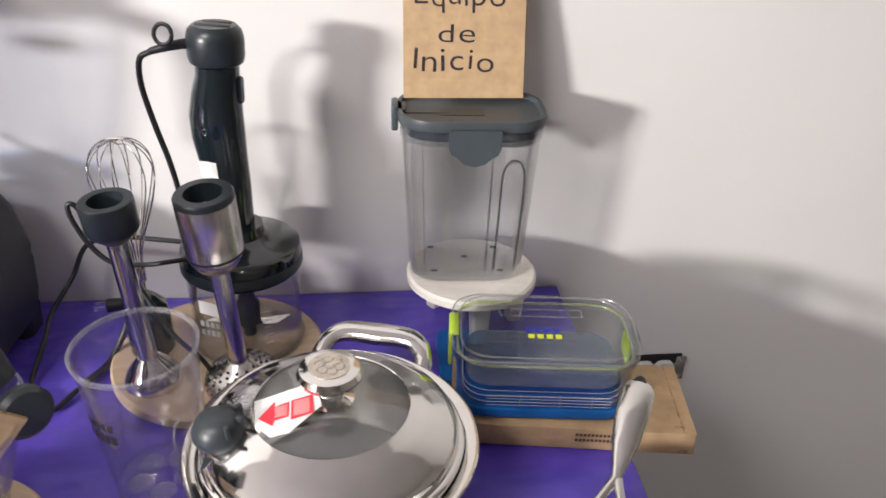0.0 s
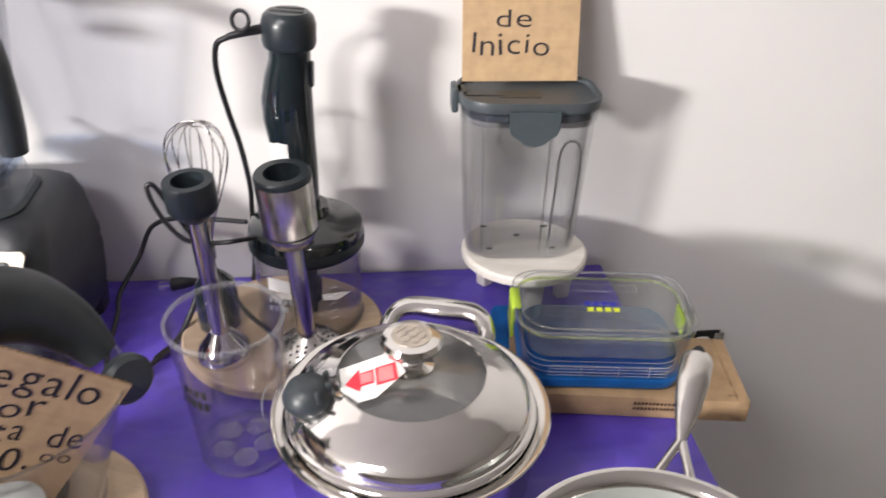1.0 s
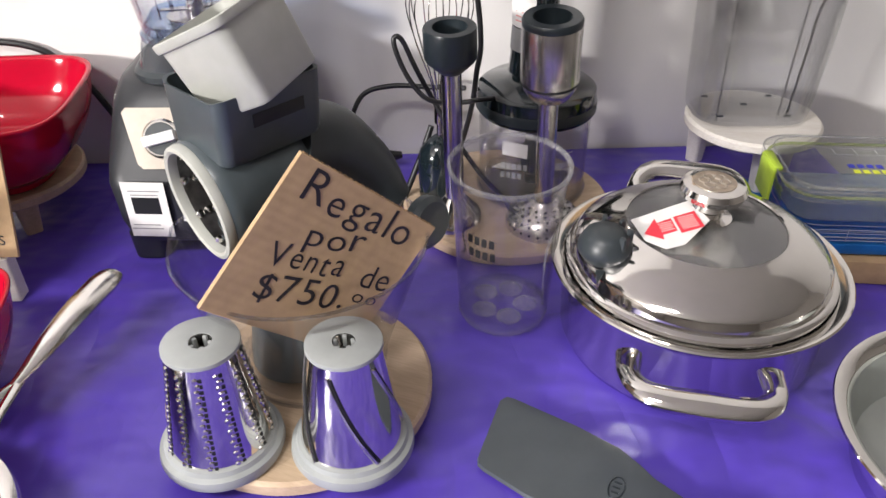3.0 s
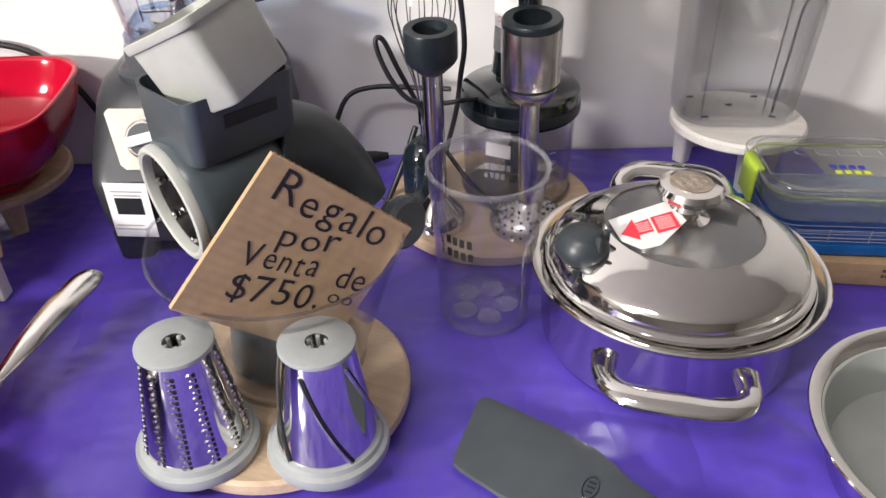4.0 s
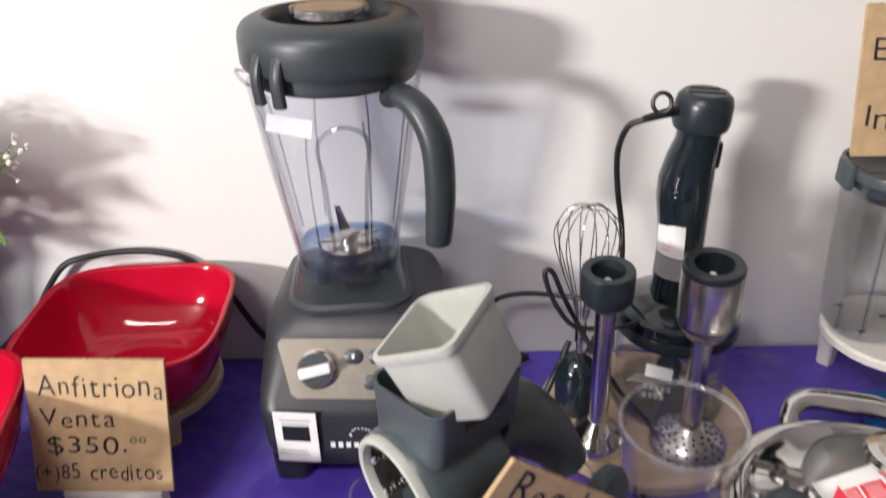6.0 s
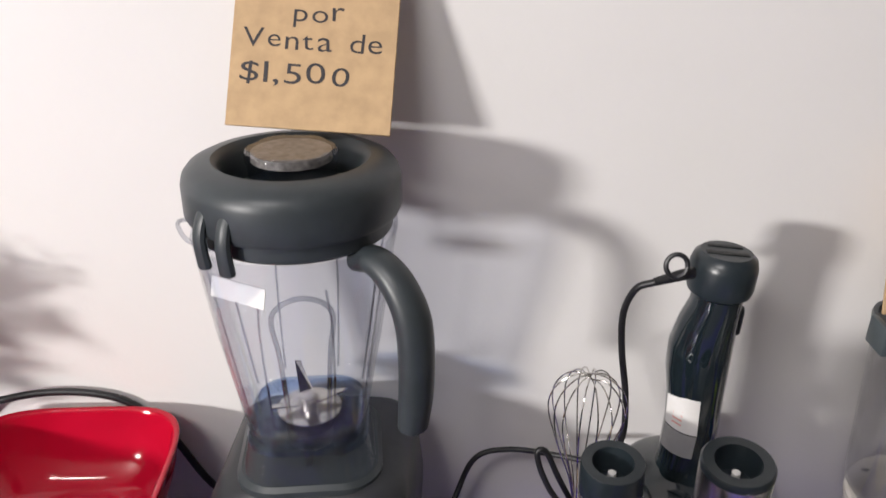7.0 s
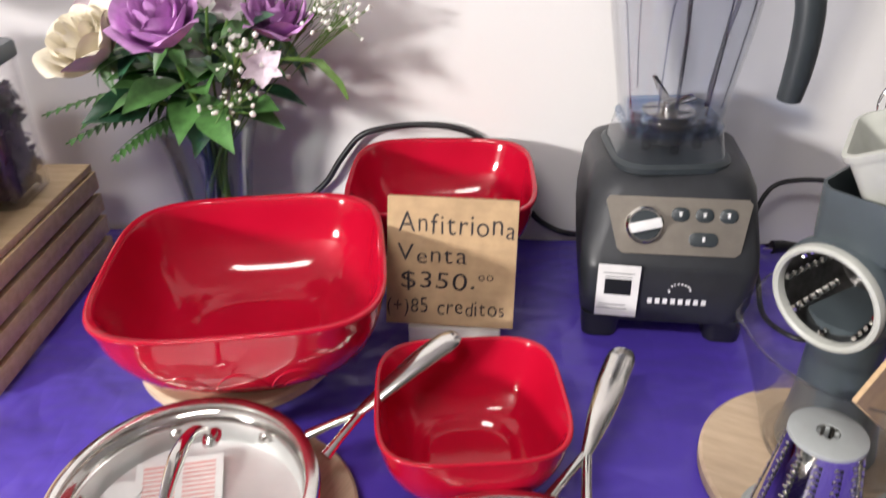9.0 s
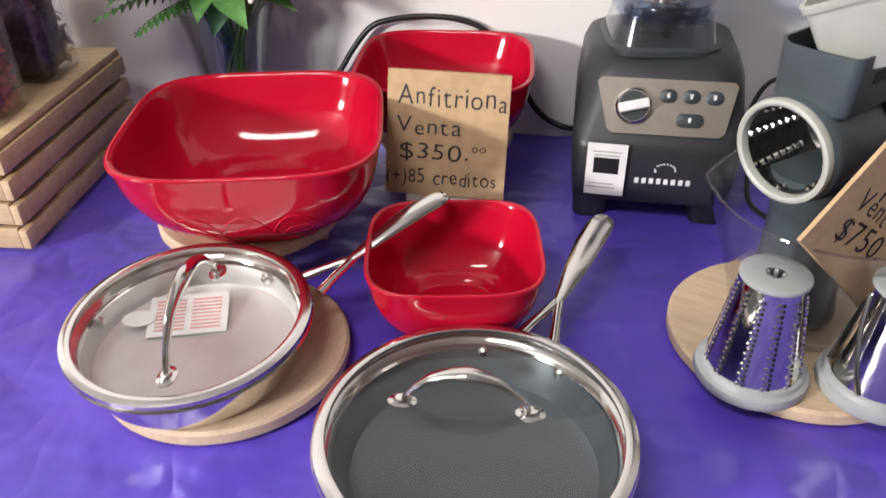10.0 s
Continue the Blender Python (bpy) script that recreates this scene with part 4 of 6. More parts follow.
def build_cords():
    c = bpy.data.objects["hand_blender"]
    inv = c.matrix_world.inverted()
    part("strain_relief", moved(tube([(-0.238, 0.880, 0.383), (-0.256, 0.872, 0.381), (-0.277, 0.866, 0.376)], [0.0055, 0.005, 0.0036], 12), inv), CABLE, c)
    part("hanging_ring", moved(tube([(0.009 * math.cos(a), 0.010 * math.sin(a), 0) for a in [2 * math.pi * i / 12 for i in range(13)]], 0.0022, 8, 3), inv @ basis((-0.2605, 0.864, 0.394), (1, 0, 0), (0, 0.2, 1))), CABLE, c)
    part("cable", moved(tube([(-0.276, 0.866, 0.376), (-0.291, 0.870, 0.366), (-0.298, 0.880, 0.335), (-0.294, 0.888, 0.29), (-0.285, 0.893, 0.24), (-0.281, 0.898, 0.19), (-0.286, 0.91, 0.15), (-0.292, 0.925, 0.10), (-0.305, 0.95, 0.04), (-0.31, 0.955, 0.02)], 0.0032, 10), inv), CABLE, c, "black rubber cord")
    part("cable", moved(tube([(-0.262, 0.842, 0.150), (-0.276, 0.825, 0.155), (-0.300, 0.822, 0.152), (-0.330, 0.812, 0.158), (-0.349, 0.808, 0.180), (-0.362, 0.808, 0.207), (-0.366, 0.81, 0.225), (-0.358, 0.812, 0.224), (-0.345, 0.82, 0.19), (-0.326, 0.825, 0.15), (-0.30, 0.815, 0.11), (-0.27, 0.80, 0.075), (-0.243, 0.80, 0.045), (-0.232, 0.80, 0.024)], 0.0028, 10), inv), CABLE, c, "black rubber cord")
    d = thing("extension_cord", Matrix(), "black cord with a plug, lying on the purple cloth", "power cord")
    part("cable", tube([(-0.30, 0.925, 0.125), (-0.345, 0.940, 0.118), (-0.395, 0.945, 0.115), (-0.432, 0.940, 0.103), (-0.450, 0.925, 0.065), (-0.462, 0.88, 0.035), (-0.448, 0.838, 0.03), (-0.442, 0.784, 0.006), (-0.417, 0.746, 0.005), (-0.395, 0.745, 0.005), (-0.385, 0.78, 0.005), (-0.37, 0.824, 0.005)], 0.0032, 10), CABLE, d)
    part("plug", moved(joined(tube([(0, 0, 0), (0.018, 0, 0), (0.034, 0, 0)], [0.0045, 0.0085, 0.0095], 10), box(0.003, 0.012, 0.012, 0.034, 0, -0.006, 0.001)), pose(-0.385, 0.945, 0.018, 0, 0, 200)), CABLE, d)
    part("prong", moved(joined(box(0.014, 0.0015, 0.006, 0.043, 0.006, -0.003, 0.0004), box(0.014, 0.0015, 0.006, 0.043, -0.006, -0.003, 0.0004)), pose(-0.385, 0.945, 0.018, 0, 0, 200)), STEEL, d, "metal plug prongs")
    part("cable", tube([(-0.335, 0.868, 0.100), (-0.343, 0.862, 0.075), (-0.352, 0.858, 0.050), (-0.363, 0.845, 0.022), (-0.372, 0.825, 0.006), (-0.385, 0.79, 0.004)], 0.0038, 10), CABLE, d)
    e = bpy.data.objects["blender"]
    part("cable", moved(tube([(-0.655, 0.895, 0.03), (-0.70, 0.920, 0.016), (-0.742, 0.918, 0.041), (-0.78, 0.913, 0.11), (-0.815, 0.907, 0.152), (-0.852, 0.900, 0.168), (-0.90, 0.890, 0.172), (-0.945, 0.876, 0.168), (-0.975, 0.871, 0.156), (-1.003, 0.866, 0.122), (-1.025, 0.862, 0.088), (-1.055, 0.857, 0.060), (-1.10, 0.845, 0.02), (-1.14, 0.83, 0.006)], 0.0042, 10), e.matrix_world.inverted()), CABLE, e, "black rubber cord")


def build_cup():
    c = thing("measuring_beaker", pose(-0.2365, 0.659, 0, 3, 0, 0) @ Matrix.Diagonal((1.02, 1.02, 1.14, 1)), "tall clear plastic measuring beaker on the purple cloth", "beaker")
    part("wall", lathe([(0.036, 0.0), (0.042, 0.002), (0.0435, 0.006), (0.0525, 0.148), (0.0545, 0.1495), (0.0548, 0.152), (0.0525, 0.153), (0.0505, 0.151), (0.0417, 0.008), (0.036, 0.006), (0, 0.006), (0, 0.0)], 72), CLEARCUP, c)
    part("rim", lathe([(0.0525, 0.1485), (0.0552, 0.150), (0.0552, 0.1530), (0.0525, 0.1535), (0.0512, 0.1515)], 72), CLEARRIM, c)
    part("base_ring", lathe([(0.0425, 0.0015), (0.0440, 0.004), (0.0442, 0.008), (0.0432, 0.0095)], 72), CLEARRIM, c)
    dim = [moved(lathe([(0, 0.0066), (0.0095, 0.0075), (0.012, 0.0085), (0.0105, 0.0072)], 20), pose(0.022 * math.cos(a), 0.022 * math.sin(a), 0)) for a in [2 * math.pi * k / 5 for k in range(5)]]
    part("base_dimple", joined(*dim), CLEARRIM, c)
    mk = []
    for r, n in ((0, 4), (1, 4)):
        for k in range(n):
            a = radians(-128 + 8.2 * k + 1.5 * r)
            rr = 0.0496
            mk.append(moved(box(0.0046, 0.0005, 0.0075, 0, 0, 0, 0), pose(rr * math.cos(a), rr * math.sin(a), 0.100 - 0.0125 * r, 0, 0, math.degrees(a) + 90)))
    for k in range(7):
        a = radians(-138 + 2 * math.sin(k))
        mk.append(moved(box(0.002, 0.0005, 0.002, 0, 0, 0, 0), pose(0.0495 * math.cos(a), 0.0495 * math.sin(a), 0.085 + 0.0036 * k, 0, 0, math.degrees(a) + 90)))
    part("print", joined(*mk), PRINT, c, "black mark in plain bars")
    part("scale_line", tube([(0.0505 * math.cos(radians(a)), 0.0505 * math.sin(radians(a)), z) for a, z in ((-42, 0.035), (-44, 0.06), (-44, 0.085), (-40, 0.098), (-33, 0.102))], 0.0009, 6, 5), CLEARRIM, c, "moulded scale panel")


# ---- dry food container ----
def build_container():
    c = thing("food_container", pose(0.046, 0.970, 0.091, 0, 0, 7), "tall clear food container with a grey lid on a stool", "container")
    H = 0.196
    part("body", skin([rrect(w, d, r, z, 0, 0, 8) for w, d, r, z in ((0.128, 0.086, 0.032, 0.0), (0.138, 0.095, 0.034, 0.004), (0.142, 0.098, 0.034, 0.02), (0.160, 0.108, 0.036, H), (0.156, 0.104, 0.034, H), (0.138, 0.094, 0.032, 0.022), (0.133, 0.09, 0.03, 0.007))]), CLEARBOX, c, "clear plastic body")
    part("grip_recess", tube([(0.030, -0.0515, 0.02), (0.032, -0.0545, 0.09), (0.034, -0.057, 0.15), (0.046, -0.0575, 0.165), (0.058, -0.0565, 0.15), (0.058, -0.054, 0.09), (0.055, -0.051, 0.02)], 0.0014, 8), GLASS, c, "moulded grip panel")
    part("corner_line", tube([(0.020, -0.0505, 0.012), (0.022, -0.0545, 0.19)], 0.0008, 6), GLASS, c)
    part("corner_line", tube([(-0.052, -0.050, 0.012), (-0.058, -0.0545, 0.19)], 0.0008, 6), GLASS, c)
    for x, y in ((-0.04, -0.03), (0.042, -0.03), (-0.042, 0.03), (0.04, 0.03), (0, 0.005)):
        part("floor_pip", box(0.008, 0.003, 0.0012, x, y, 0.0072, 0), SLATE, c)
    lid = part("lid", skin([rrect(w, d, r, z, 0, 0, 8) for w, d, r, z in ((0.152, 0.100, 0.036, H - 0.012), (0.158, 0.106, 0.038, H - 0.010), (0.160, 0.108, 0.038, H), (0.168, 0.116, 0.041, H + 0.002), (0.170, 0.118, 0.042, H + 0.010), (0.168, 0.116, 0.041, H + 0.014), (0.160, 0.108, 0.038, H + 0.014), (0.156, 0.104, 0.036, H + 0.009))]), GREYLID, c, "grey plastic lid")
    part("gasket", skin([rrect(w, d, r, z, 0, 0, 8) for w, d, r, z in ((0.161, 0.109, 0.038, H - 0.016), (0.164, 0.112, 0.04, H - 0.014), (0.164, 0.112, 0.04, H - 0.002), (0.160, 0.108, 0.038, H))], False, False), SMOKE, lid, "clear rim under the lid")
    part("finger_recess", skin([rrect(0.052, 0.024, 0.004, H + 0.0092, -0.012, -0.010), rrect(0.052, 0.024, 0.004, H + 0.0096, -0.012, -0.010)]), CHAR, lid, "recessed flap grip")
    part("flap_line", box(0.05, 0.0012, 0.0006, -0.052, -0.014, H + 0.0092, 0), CHAR, lid)
    tab = [[Vector((x, -0.060 - 0.004 * k, z)) for x, z in ((-0.029, H + 0.006), (-0.029, H - 0.014), (-0.026, H - 0.022), (-0.019, H - 0.026), (-0.012, H - 0.033), (0.0, H - 0.036), (0.012, H - 0.033), (0.019, H - 0.026), (0.026, H - 0.022), (0.029, H - 0.014), (0.029, H + 0.006))] for k in (0, 1)]
    clip = part("front_clip", skin(tab), BLUEGREY, lid, "blue-grey scalloped clip")
    part("clip_mark", bars([(-0.010 + 0.007 * k, H - 0.017, 0.004, 0.007) for k in range(4)], -0.0643), GREYLID, clip)
    part("side_clip", joined(box(0.008, 0.034, 0.030, -0.088, 0.0, H - 0.012, 0.003), box(0.016, 0.028, 0.006, -0.083, 0, H + 0.008, 0.002)), BLUEGREY, lid, "blue-grey hinge clip")
    return c


# ---- kraft box and what stands on it ----
def build_kraft_box():
    m = basis((0.3045, 0.7460, 0), (1, 0.02, 0), (-0.02, 1, 0))
    k = thing("kraft_box", m, "flat brown kraft shipping box overhanging the table's edge", "cardboard box")
    w, d, h = 0.262, 0.118, 0.028
    part("body", box(w, d, h, -w / 2, d / 2, 0, 0.0012), KRAFTBOX, k)
    part("flap_slit", joined(box(0.0015, d * 0.96, 0.0005, -0.014, d / 2, h - 0.0001, 0), box(0.0012, 0.0008, 0.028, -0.0015, -0.0001, 0.001, 0)), CARDEDGE, k, "dark slit of the tucked flap")
    part("web_address", bars([(-0.126 + 0.0042 * i, 0.0185 - 0.007 * r, 0.003, 0.0034) for r in range(2) for i in range(14 - r)], -0.0006), BROWNPRINT, k, "unreadable brown lines")
    part("number", written("3738", 0.0062, -0.018, 0.0025, -0.0008, 0, 0.06), BROWNPRINT, k, "printed number")
    part("number", moved(written("3738", 0.0058, -0.022, 0.0, 0, 0, 0.06), pose(0, 0.008, h + 0.0006, -90, 0, 0)), BROWNPRINT, k, "printed number")


def build_glass_box():
    z0 = 0.0288
    g = thing("lunch_box", pose(0.1385, 0.810, z0, 0, 0, 3), "clear lidded lunch box with a blue base and lime seal", "lunch box")
    w, d = 0.186, 0.120
    part("base", skin([rrect(a * w, b * d, 0.030, z, 0, 0, 8) for a, b, z in ((0.93, 0.90, 0.0), (0.98, 0.96, 0.003), (0.995, 0.98, 0.012), (0.98, 0.965, 0.0145), (0.95, 0.93, 0.0145))]), BLUE, g, "blue plastic base")
    part("wall", skin([rrect(a * w, b * d, 0.028, z, 0, 0, 8) for a, b, z in ((0.945, 0.92, 0.009), (0.98, 0.97, 0.034), (1.03, 1.03, 0.067), (1.015, 1.01, 0.067), (0.965, 0.95, 0.034), (0.93, 0.90, 0.011))], False, False), GLASS, g, "clear walls")
    for k in range(3):
        z = 0.0165 + 0.0075 * k
        part("divider_tray", skin([rrect(a * w, b * d, 0.026, q, 0, 0, 6) for a, b, q in ((0.89, 0.87, z), (0.915, 0.90, z + 0.001), (0.915, 0.90, z + 0.004), (0.90, 0.88, z + 0.004))], False, False), CLEARBLUE, g, "stacked blue tinted tray")
        loop = rrect(w * 0.925, d * 0.91, 0.027, z + 0.0045, 0, 0, 4)
        part("tray_edge", tube(loop + [loop[0]], 0.0005, 5, 1), TRAYEDGE, g, "pale tray edge")
    part("blue_mat", skin([rrect(w * 0.88, d * 0.84, 0.024, z, 0, 0, 6) for z in (0.0385, 0.0400)]), BLUEMAT, g, "translucent blue tray")
    grid = [box(0.132, 0.0004, 0.0007, 0.004, -d * 0.478 - 0.0008 * k, 0.019 + 0.0048 * k, 0) for k in range(4)]
    grid += [box(0.0007, 0.0004, 0.0165, x, -d * 0.482, 0.018, 0) for x in (-0.026, 0.016, 0.05)]
    part("grid_print", joined(*grid), TRAYEDGE, g, "pale printed measuring grid")
    lid = part("lid", skin([rrect(a * w, b * d, r, z, 0, 0, 8) for a, b, r, z in ((1.05, 1.06, 0.034, 0.067), (1.07, 1.08, 0.036, 0.070), (1.07, 1.08, 0.036, 0.079), (1.04, 1.05, 0.034, 0.082), (0.95, 0.92, 0.028, 0.082), (0.92, 0.88, 0.026, 0.076), (0.6, 0.6, 0.02, 0.076))]), GLASS, g, "clear lid")
    for f, z, r in ((1.0, 0.072, 0.0018), (0.965, 0.0815, 0.0009), (1.06, 0.0795, 0.0009)):
        loop = rrect(w * f, d * f, 0.032, z, 0, 0, 5)
        part("seal" if r > 0.001 else "lid_ridge", tube(loop + [loop[0]], r, 8, 1), LIMECLEAR if r > 0.001 else CLEARRIM, lid, "lime tinted seal" if r > 0.001 else "clear moulded ridge")
    for s in (-1, 1):
        part("clip", joined(box(0.004, 0.042, 0.040, s * (w * 0.54), 0.004, 0.039, 0.0015), box(0.010, 0.040, 0.004, s * (w * 0.52), 0.004, 0.077, 0.0015)), LIME if s < 0 else GLASS, lid, "lime side clip" if s < 0 else "clear side clip")
    part("inner_clip", box(0.003, 0.03, 0.024, w * 0.50, 0.004, 0.043, 0.001), LIME, lid)
    # mark in two colours
    for mat, y, x0, text in ((LIMEPRINT, -0.012, -0.014, "lime mark in plain bars"), (BLUEPRINT, 0.000, -0.016, "blue mark in plain bars")):
        strokes = []
        for k in range(4):
            strokes.append(box(0.0066, 0.0075, 0.0004, x0 + 0.0098 * k, y, 0.0766, 0))
        part("mark", joined(*strokes), mat, lid, text)
    part("grid_print", joined(*[box(0.092, 0.0005, 0.0003, 0.0, y, 0.0766, 0) for y in (0.026, 0.040)] + [box(0.0005, 0.014, 0.0003, -0.046 + 0.023 * k, 0.033, 0.0766, 0) for k in range(5)]), TRAYEDGE, lid)
    # blue strap on the table beside the box
    single("blue_lid", skin([rrect(0.20 * a, 0.12 * a, 0.03, z, 0, 0, 6) for a, z in ((0.98, 0.0), (1, 0.002), (1, 0.006), (0.98, 0.008))]), BLUE, pose(0.055, 0.885, 0.001, 0, 0, 8) @ Matrix.Diagonal((0.35, 0.9, 1.4, 1)), "bright blue plastic lid lying flat beside the kraft box", "lid")
    # bare outlet in the wall, below the table's height
    t = thing("wall_outlet", pose(0.350, 1.1125, -0.160, 0, 0, 9.65), "bare electrical outlet without a cover, set sideways in the wall", "electrical outlet")
    # near-black block set proud of the wall paints the opening's inner shade
    part("opening_dark_block", joined(box(0.084, 0.004, 0.050, 0, -0.001, -0.025, 0.001)), DARK, t, "dark block on the wall, standing in for the shaded opening")
    part("yoke", joined(box(0.094, 0.0016, 0.020, 0, -0.0045, -0.010, 0.0006), box(0.016, 0.0016, 0.044, 0.040, -0.0045, -0.022, 0.0006)), SATIN, t, "bent metal mounting strap")
    part("face", moved(joined(skin([rrect(0.030, 0.033, 0.011, z, -0.019) for z in (0, 0.007, 0.0085)]), skin([rrect(0.030, 0.033, 0.011, z, 0.013) for z in (0, 0.007, 0.0085)])), basis((0, -0.005, 0), (1, 0, 0), (0, 0, 1))), LABEL, t, "worn off-white socket face")
    for x in (-0.019, 0.013):
        for z in (-0.0065, 0.0065):
            part("slot", box(0.009, 0.001, 0.0022, x, -0.0137, z - 0.0011, 0), DARK, t)
    for z in (-0.018, 0.014):
        part("screw", moved(lathe([(0, 0), (0.0035, 0), (0.003, 0.0015), (0, 0.002)], 12), basis((0.040, -0.0055, z), (1, 0, 0), (0, 0, 1))), STEEL, t)


# ---- grater machine in its clear bin ----
def build_bin():
    b = thing("clear_bin", pose(-0.403, 0.547, 0.017), "clear plastic bin on a round wooden board, holding a grater", "bin")

    def ring(r, z, k=1.07):
        """A circle drawn out into two pouring corners."""
        half = math.acos(1 / k)
        out = []
        for i in range(72):
            a = 2 * math.pi * i / 72
            q = r
            for tip in (radians(131), radians(177)):
                off = abs((a - tip + math.pi) % (2 * math.pi) - math.pi)
                if off < half:
                    q = max(q, r / math.cos(half - off))
            out.append(Vector((q * math.cos(a), q * math.sin(a), z)))
        return out

    part("wall", skin([ring(r, z) for r, z in ((0.056, 0.0), (0.064, 0.004), (0.070, 0.03), (0.1025, 0.130), (0.1050, 0.134), (0.1030, 0.135), (0.1005, 0.130), (0.068, 0.032), (0.060, 0.008))]), CLEARBIN, b)
    rim = ring(0.1045, 0.134)
    part("rim", tube(rim + [rim[0]], 0.0014, 8, 1), SMOKE, b, "thicker clear rim")
    part("base_ring", lathe([(0.060, 0.001), (0.0655, 0.003), (0.0665, 0.008), (0.0655, 0.010)], 56), SMOKE, b, "thicker clear foot")
    part("mark", moved(joined(lathe([(0.0105, 0), (0.012, 0.0004), (0.0095, 0)], 24), *[box(0.002, 0.009, 0.0004, -0.004 + 0.004 * k, 0, 0, 0) for k in range(3)]), basis((0.060, -0.0690, 0.085), (0.75, 0.66, 0), (0.20, -0.23, 1))), PRINT, b, "round black mark")


def build_grater():
    ax = Vector((-0.671, -0.735, -0.095)).normalized()
    g = thing("grater_machine", Matrix(), "blue-grey drum grater machine standing tilted in the clear bin", "grater")
    ring_c = Vector((-0.4596, 0.5035, 0.2072))
    side = ax.cross(Vector((0, 0, 1))).normalized()
    m = basis(ring_c, side, side.cross(ax) * -1)
    # m's third axis: along the drum, out of its mouth
    if m.to_3x3().col[2].dot(ax) < 0:
        m = basis(ring_c, -side, side.cross(ax) * -1)
    part("drum_housing", moved(lathe([(0.0455, -0.002), (0.0475, -0.006), (0.048, -0.012), (0.046, -0.03), (0.041, -0.070), (0.038, -0.078), (0, -0.080), (0, -0.076), (0.036, -0.072), (0.042, -0.03), (0.044, -0.002)], 56, True), m), BLUEGREY, g, "round blue-grey housing")
    part("mouth_ring", moved(lathe([(0.0395, 0.001), (0.0402, 0.0042), (0.0425, 0.0055), (0.0452, 0.0045), (0.0462, 0.000), (0.0455, -0.003), (0.0395, -0.003)], 56, True), m), PALEGREY, g, "pale grey mouth ring")
    # the shade inside the drum is put into this steel's darker colour
    cone = part("grater_cone", moved(lathe([(0.0400, 0.000), (0.033, -0.070), (0, -0.071)], 48), m), solid("shaded_drum_steel", (0.20, 0.195, 0.19), 0.32, 1.0, 0.3, 90), g, "steel grating cone inside the drum")
    teeth = []
    for k in range(8):
        a = 2 * math.pi * k / 8
        for i in range(7):
            t = 0.10 + i * 0.115
            r = 0.0392 - 0.0062 * t
            teeth.append(moved(lathe([(0.0040, 0), (0.0032, 0.0028), (0, 0.0046)], 8), m @ pose(0, 0, 0, 0, 0, math.degrees(a)) @ pose(r - 0.0004, 0, 0.002 - 0.070 * t, 0, -95, 0)))
    tagged(part("teeth", joined(*teeth), STEEL, cone, "rows of raised teeth"), kind="stuff")
    slots = [moved(box(0.0004, 0.004, 0.07, 0.0365, 0, 0, 0), m @ pose(0, 0, 0, 0, 0, 360 * (k + 0.5) / 8) @ pose(-0.0013, 0, -0.072, 0, 5, 0)) for k in range(8)]
    part("slots", joined(*slots), DARK, cone)
    # feed tube above the drum
    cen = ring_c - ax * 0.048
    fm = basis((-0.4265, 0.536, 0), (0.806, -0.592, 0), (0.592, 0.806, 0))
    rings = []
    for z, w, d, wave in ((0.2465, 0.062, 0.084, 0), (0.252, 0.066, 0.088, 0), (0.297, 0.070, 0.090, 1), (0.297, 0.066, 0.086, 1), (0.262, 0.062, 0.080, 0), (0.254, 0.058, 0.076, 0)):
        rings.append([fm @ (p + Vector((0, 0, -0.006 * wave * math.sin(math.pi * max(0.0, min(1.0, 0.5 + p.x / 0.07))) * (p.y < 0)))) for p in rrect(w, d, 0.009, z)])
    part("feed_tube", skin(rings, True, True), BLUEGREY, g, "rectangular feed tube")
    part("slot_label", moved(box(0.0012, 0.044, 0.010, 0, 0, 0, 0.0003), fm @ pose(0.0340, 0.004, 0.271, 0, 1.5, 0)), DARK, g, "dark slot")
    # column, motor housing and foot
    part("column", tube([cen + Vector((0.0, 0.0, -0.03)), cen + Vector((0.004, 0.004, -0.08)), cen + Vector((0.010, 0.008, -0.13)), (cen.x + 0.012, cen.y + 0.010, 0.026)], [0.036, 0.030, 0.036, 0.044], 24, 5), BLUEGREY, g, "blue-grey column")
    part("motor_housing", tube([cen + Vector((0.02, 0.02, 0.02)), cen + Vector((0.045, 0.045, 0.008)), cen + Vector((0.072, 0.060, -0.022)), cen + Vector((0.094, 0.062, -0.052))], [0.034, 0.032, 0.025, 0.016], 28, 6), SLATE, g, "dark motor housing")
    part("drive_knob", moved(lathe([(0, -0.008), (0.018, -0.008), (0.0225, -0.004), (0.023, 0.004), (0.019, 0.0085), (0, 0.010)], 32), basis((-0.303, 0.580, 0.152), (0.55, 0.8, 0.15), (-0.2, 0.0, 1))), SLATE, g, "round dark end knob")
    # food pusher resting askew in the tube
    A, E, B = Vector((-0.470, 0.502, 0.325)), Vector((-0.412, 0.480, 0.355)), Vector((-0.386, 0.478, 0.301))
    u = (E - A).normalized()
    v = Vector((0.15, 0.98, 0.05))
    pm = basis((A + E) / 2 + v.normalized() * 0.038, u, v)
    if pm.to_3x3().col[2].z < 0:
        pm = pm @ Matrix.Diagonal((1, 1, -1, 1))
    p = thing("food_pusher", pm, "pale grey hollow food pusher tilted in the grater's tube", "food pusher")
    part("body", skin([rrect(w, d, r, z, 0, 0, 5) for w, d, r, z in ((0.058, 0.064, 0.006, -0.061), (0.0615, 0.0675, 0.009, -0.059), (0.0650, 0.0715, 0.010, -0.005), (0.0620, 0.0685, 0.009, -0.005), (0.0585, 0.0645, 0.008, -0.056))]), PALEGREY, p)
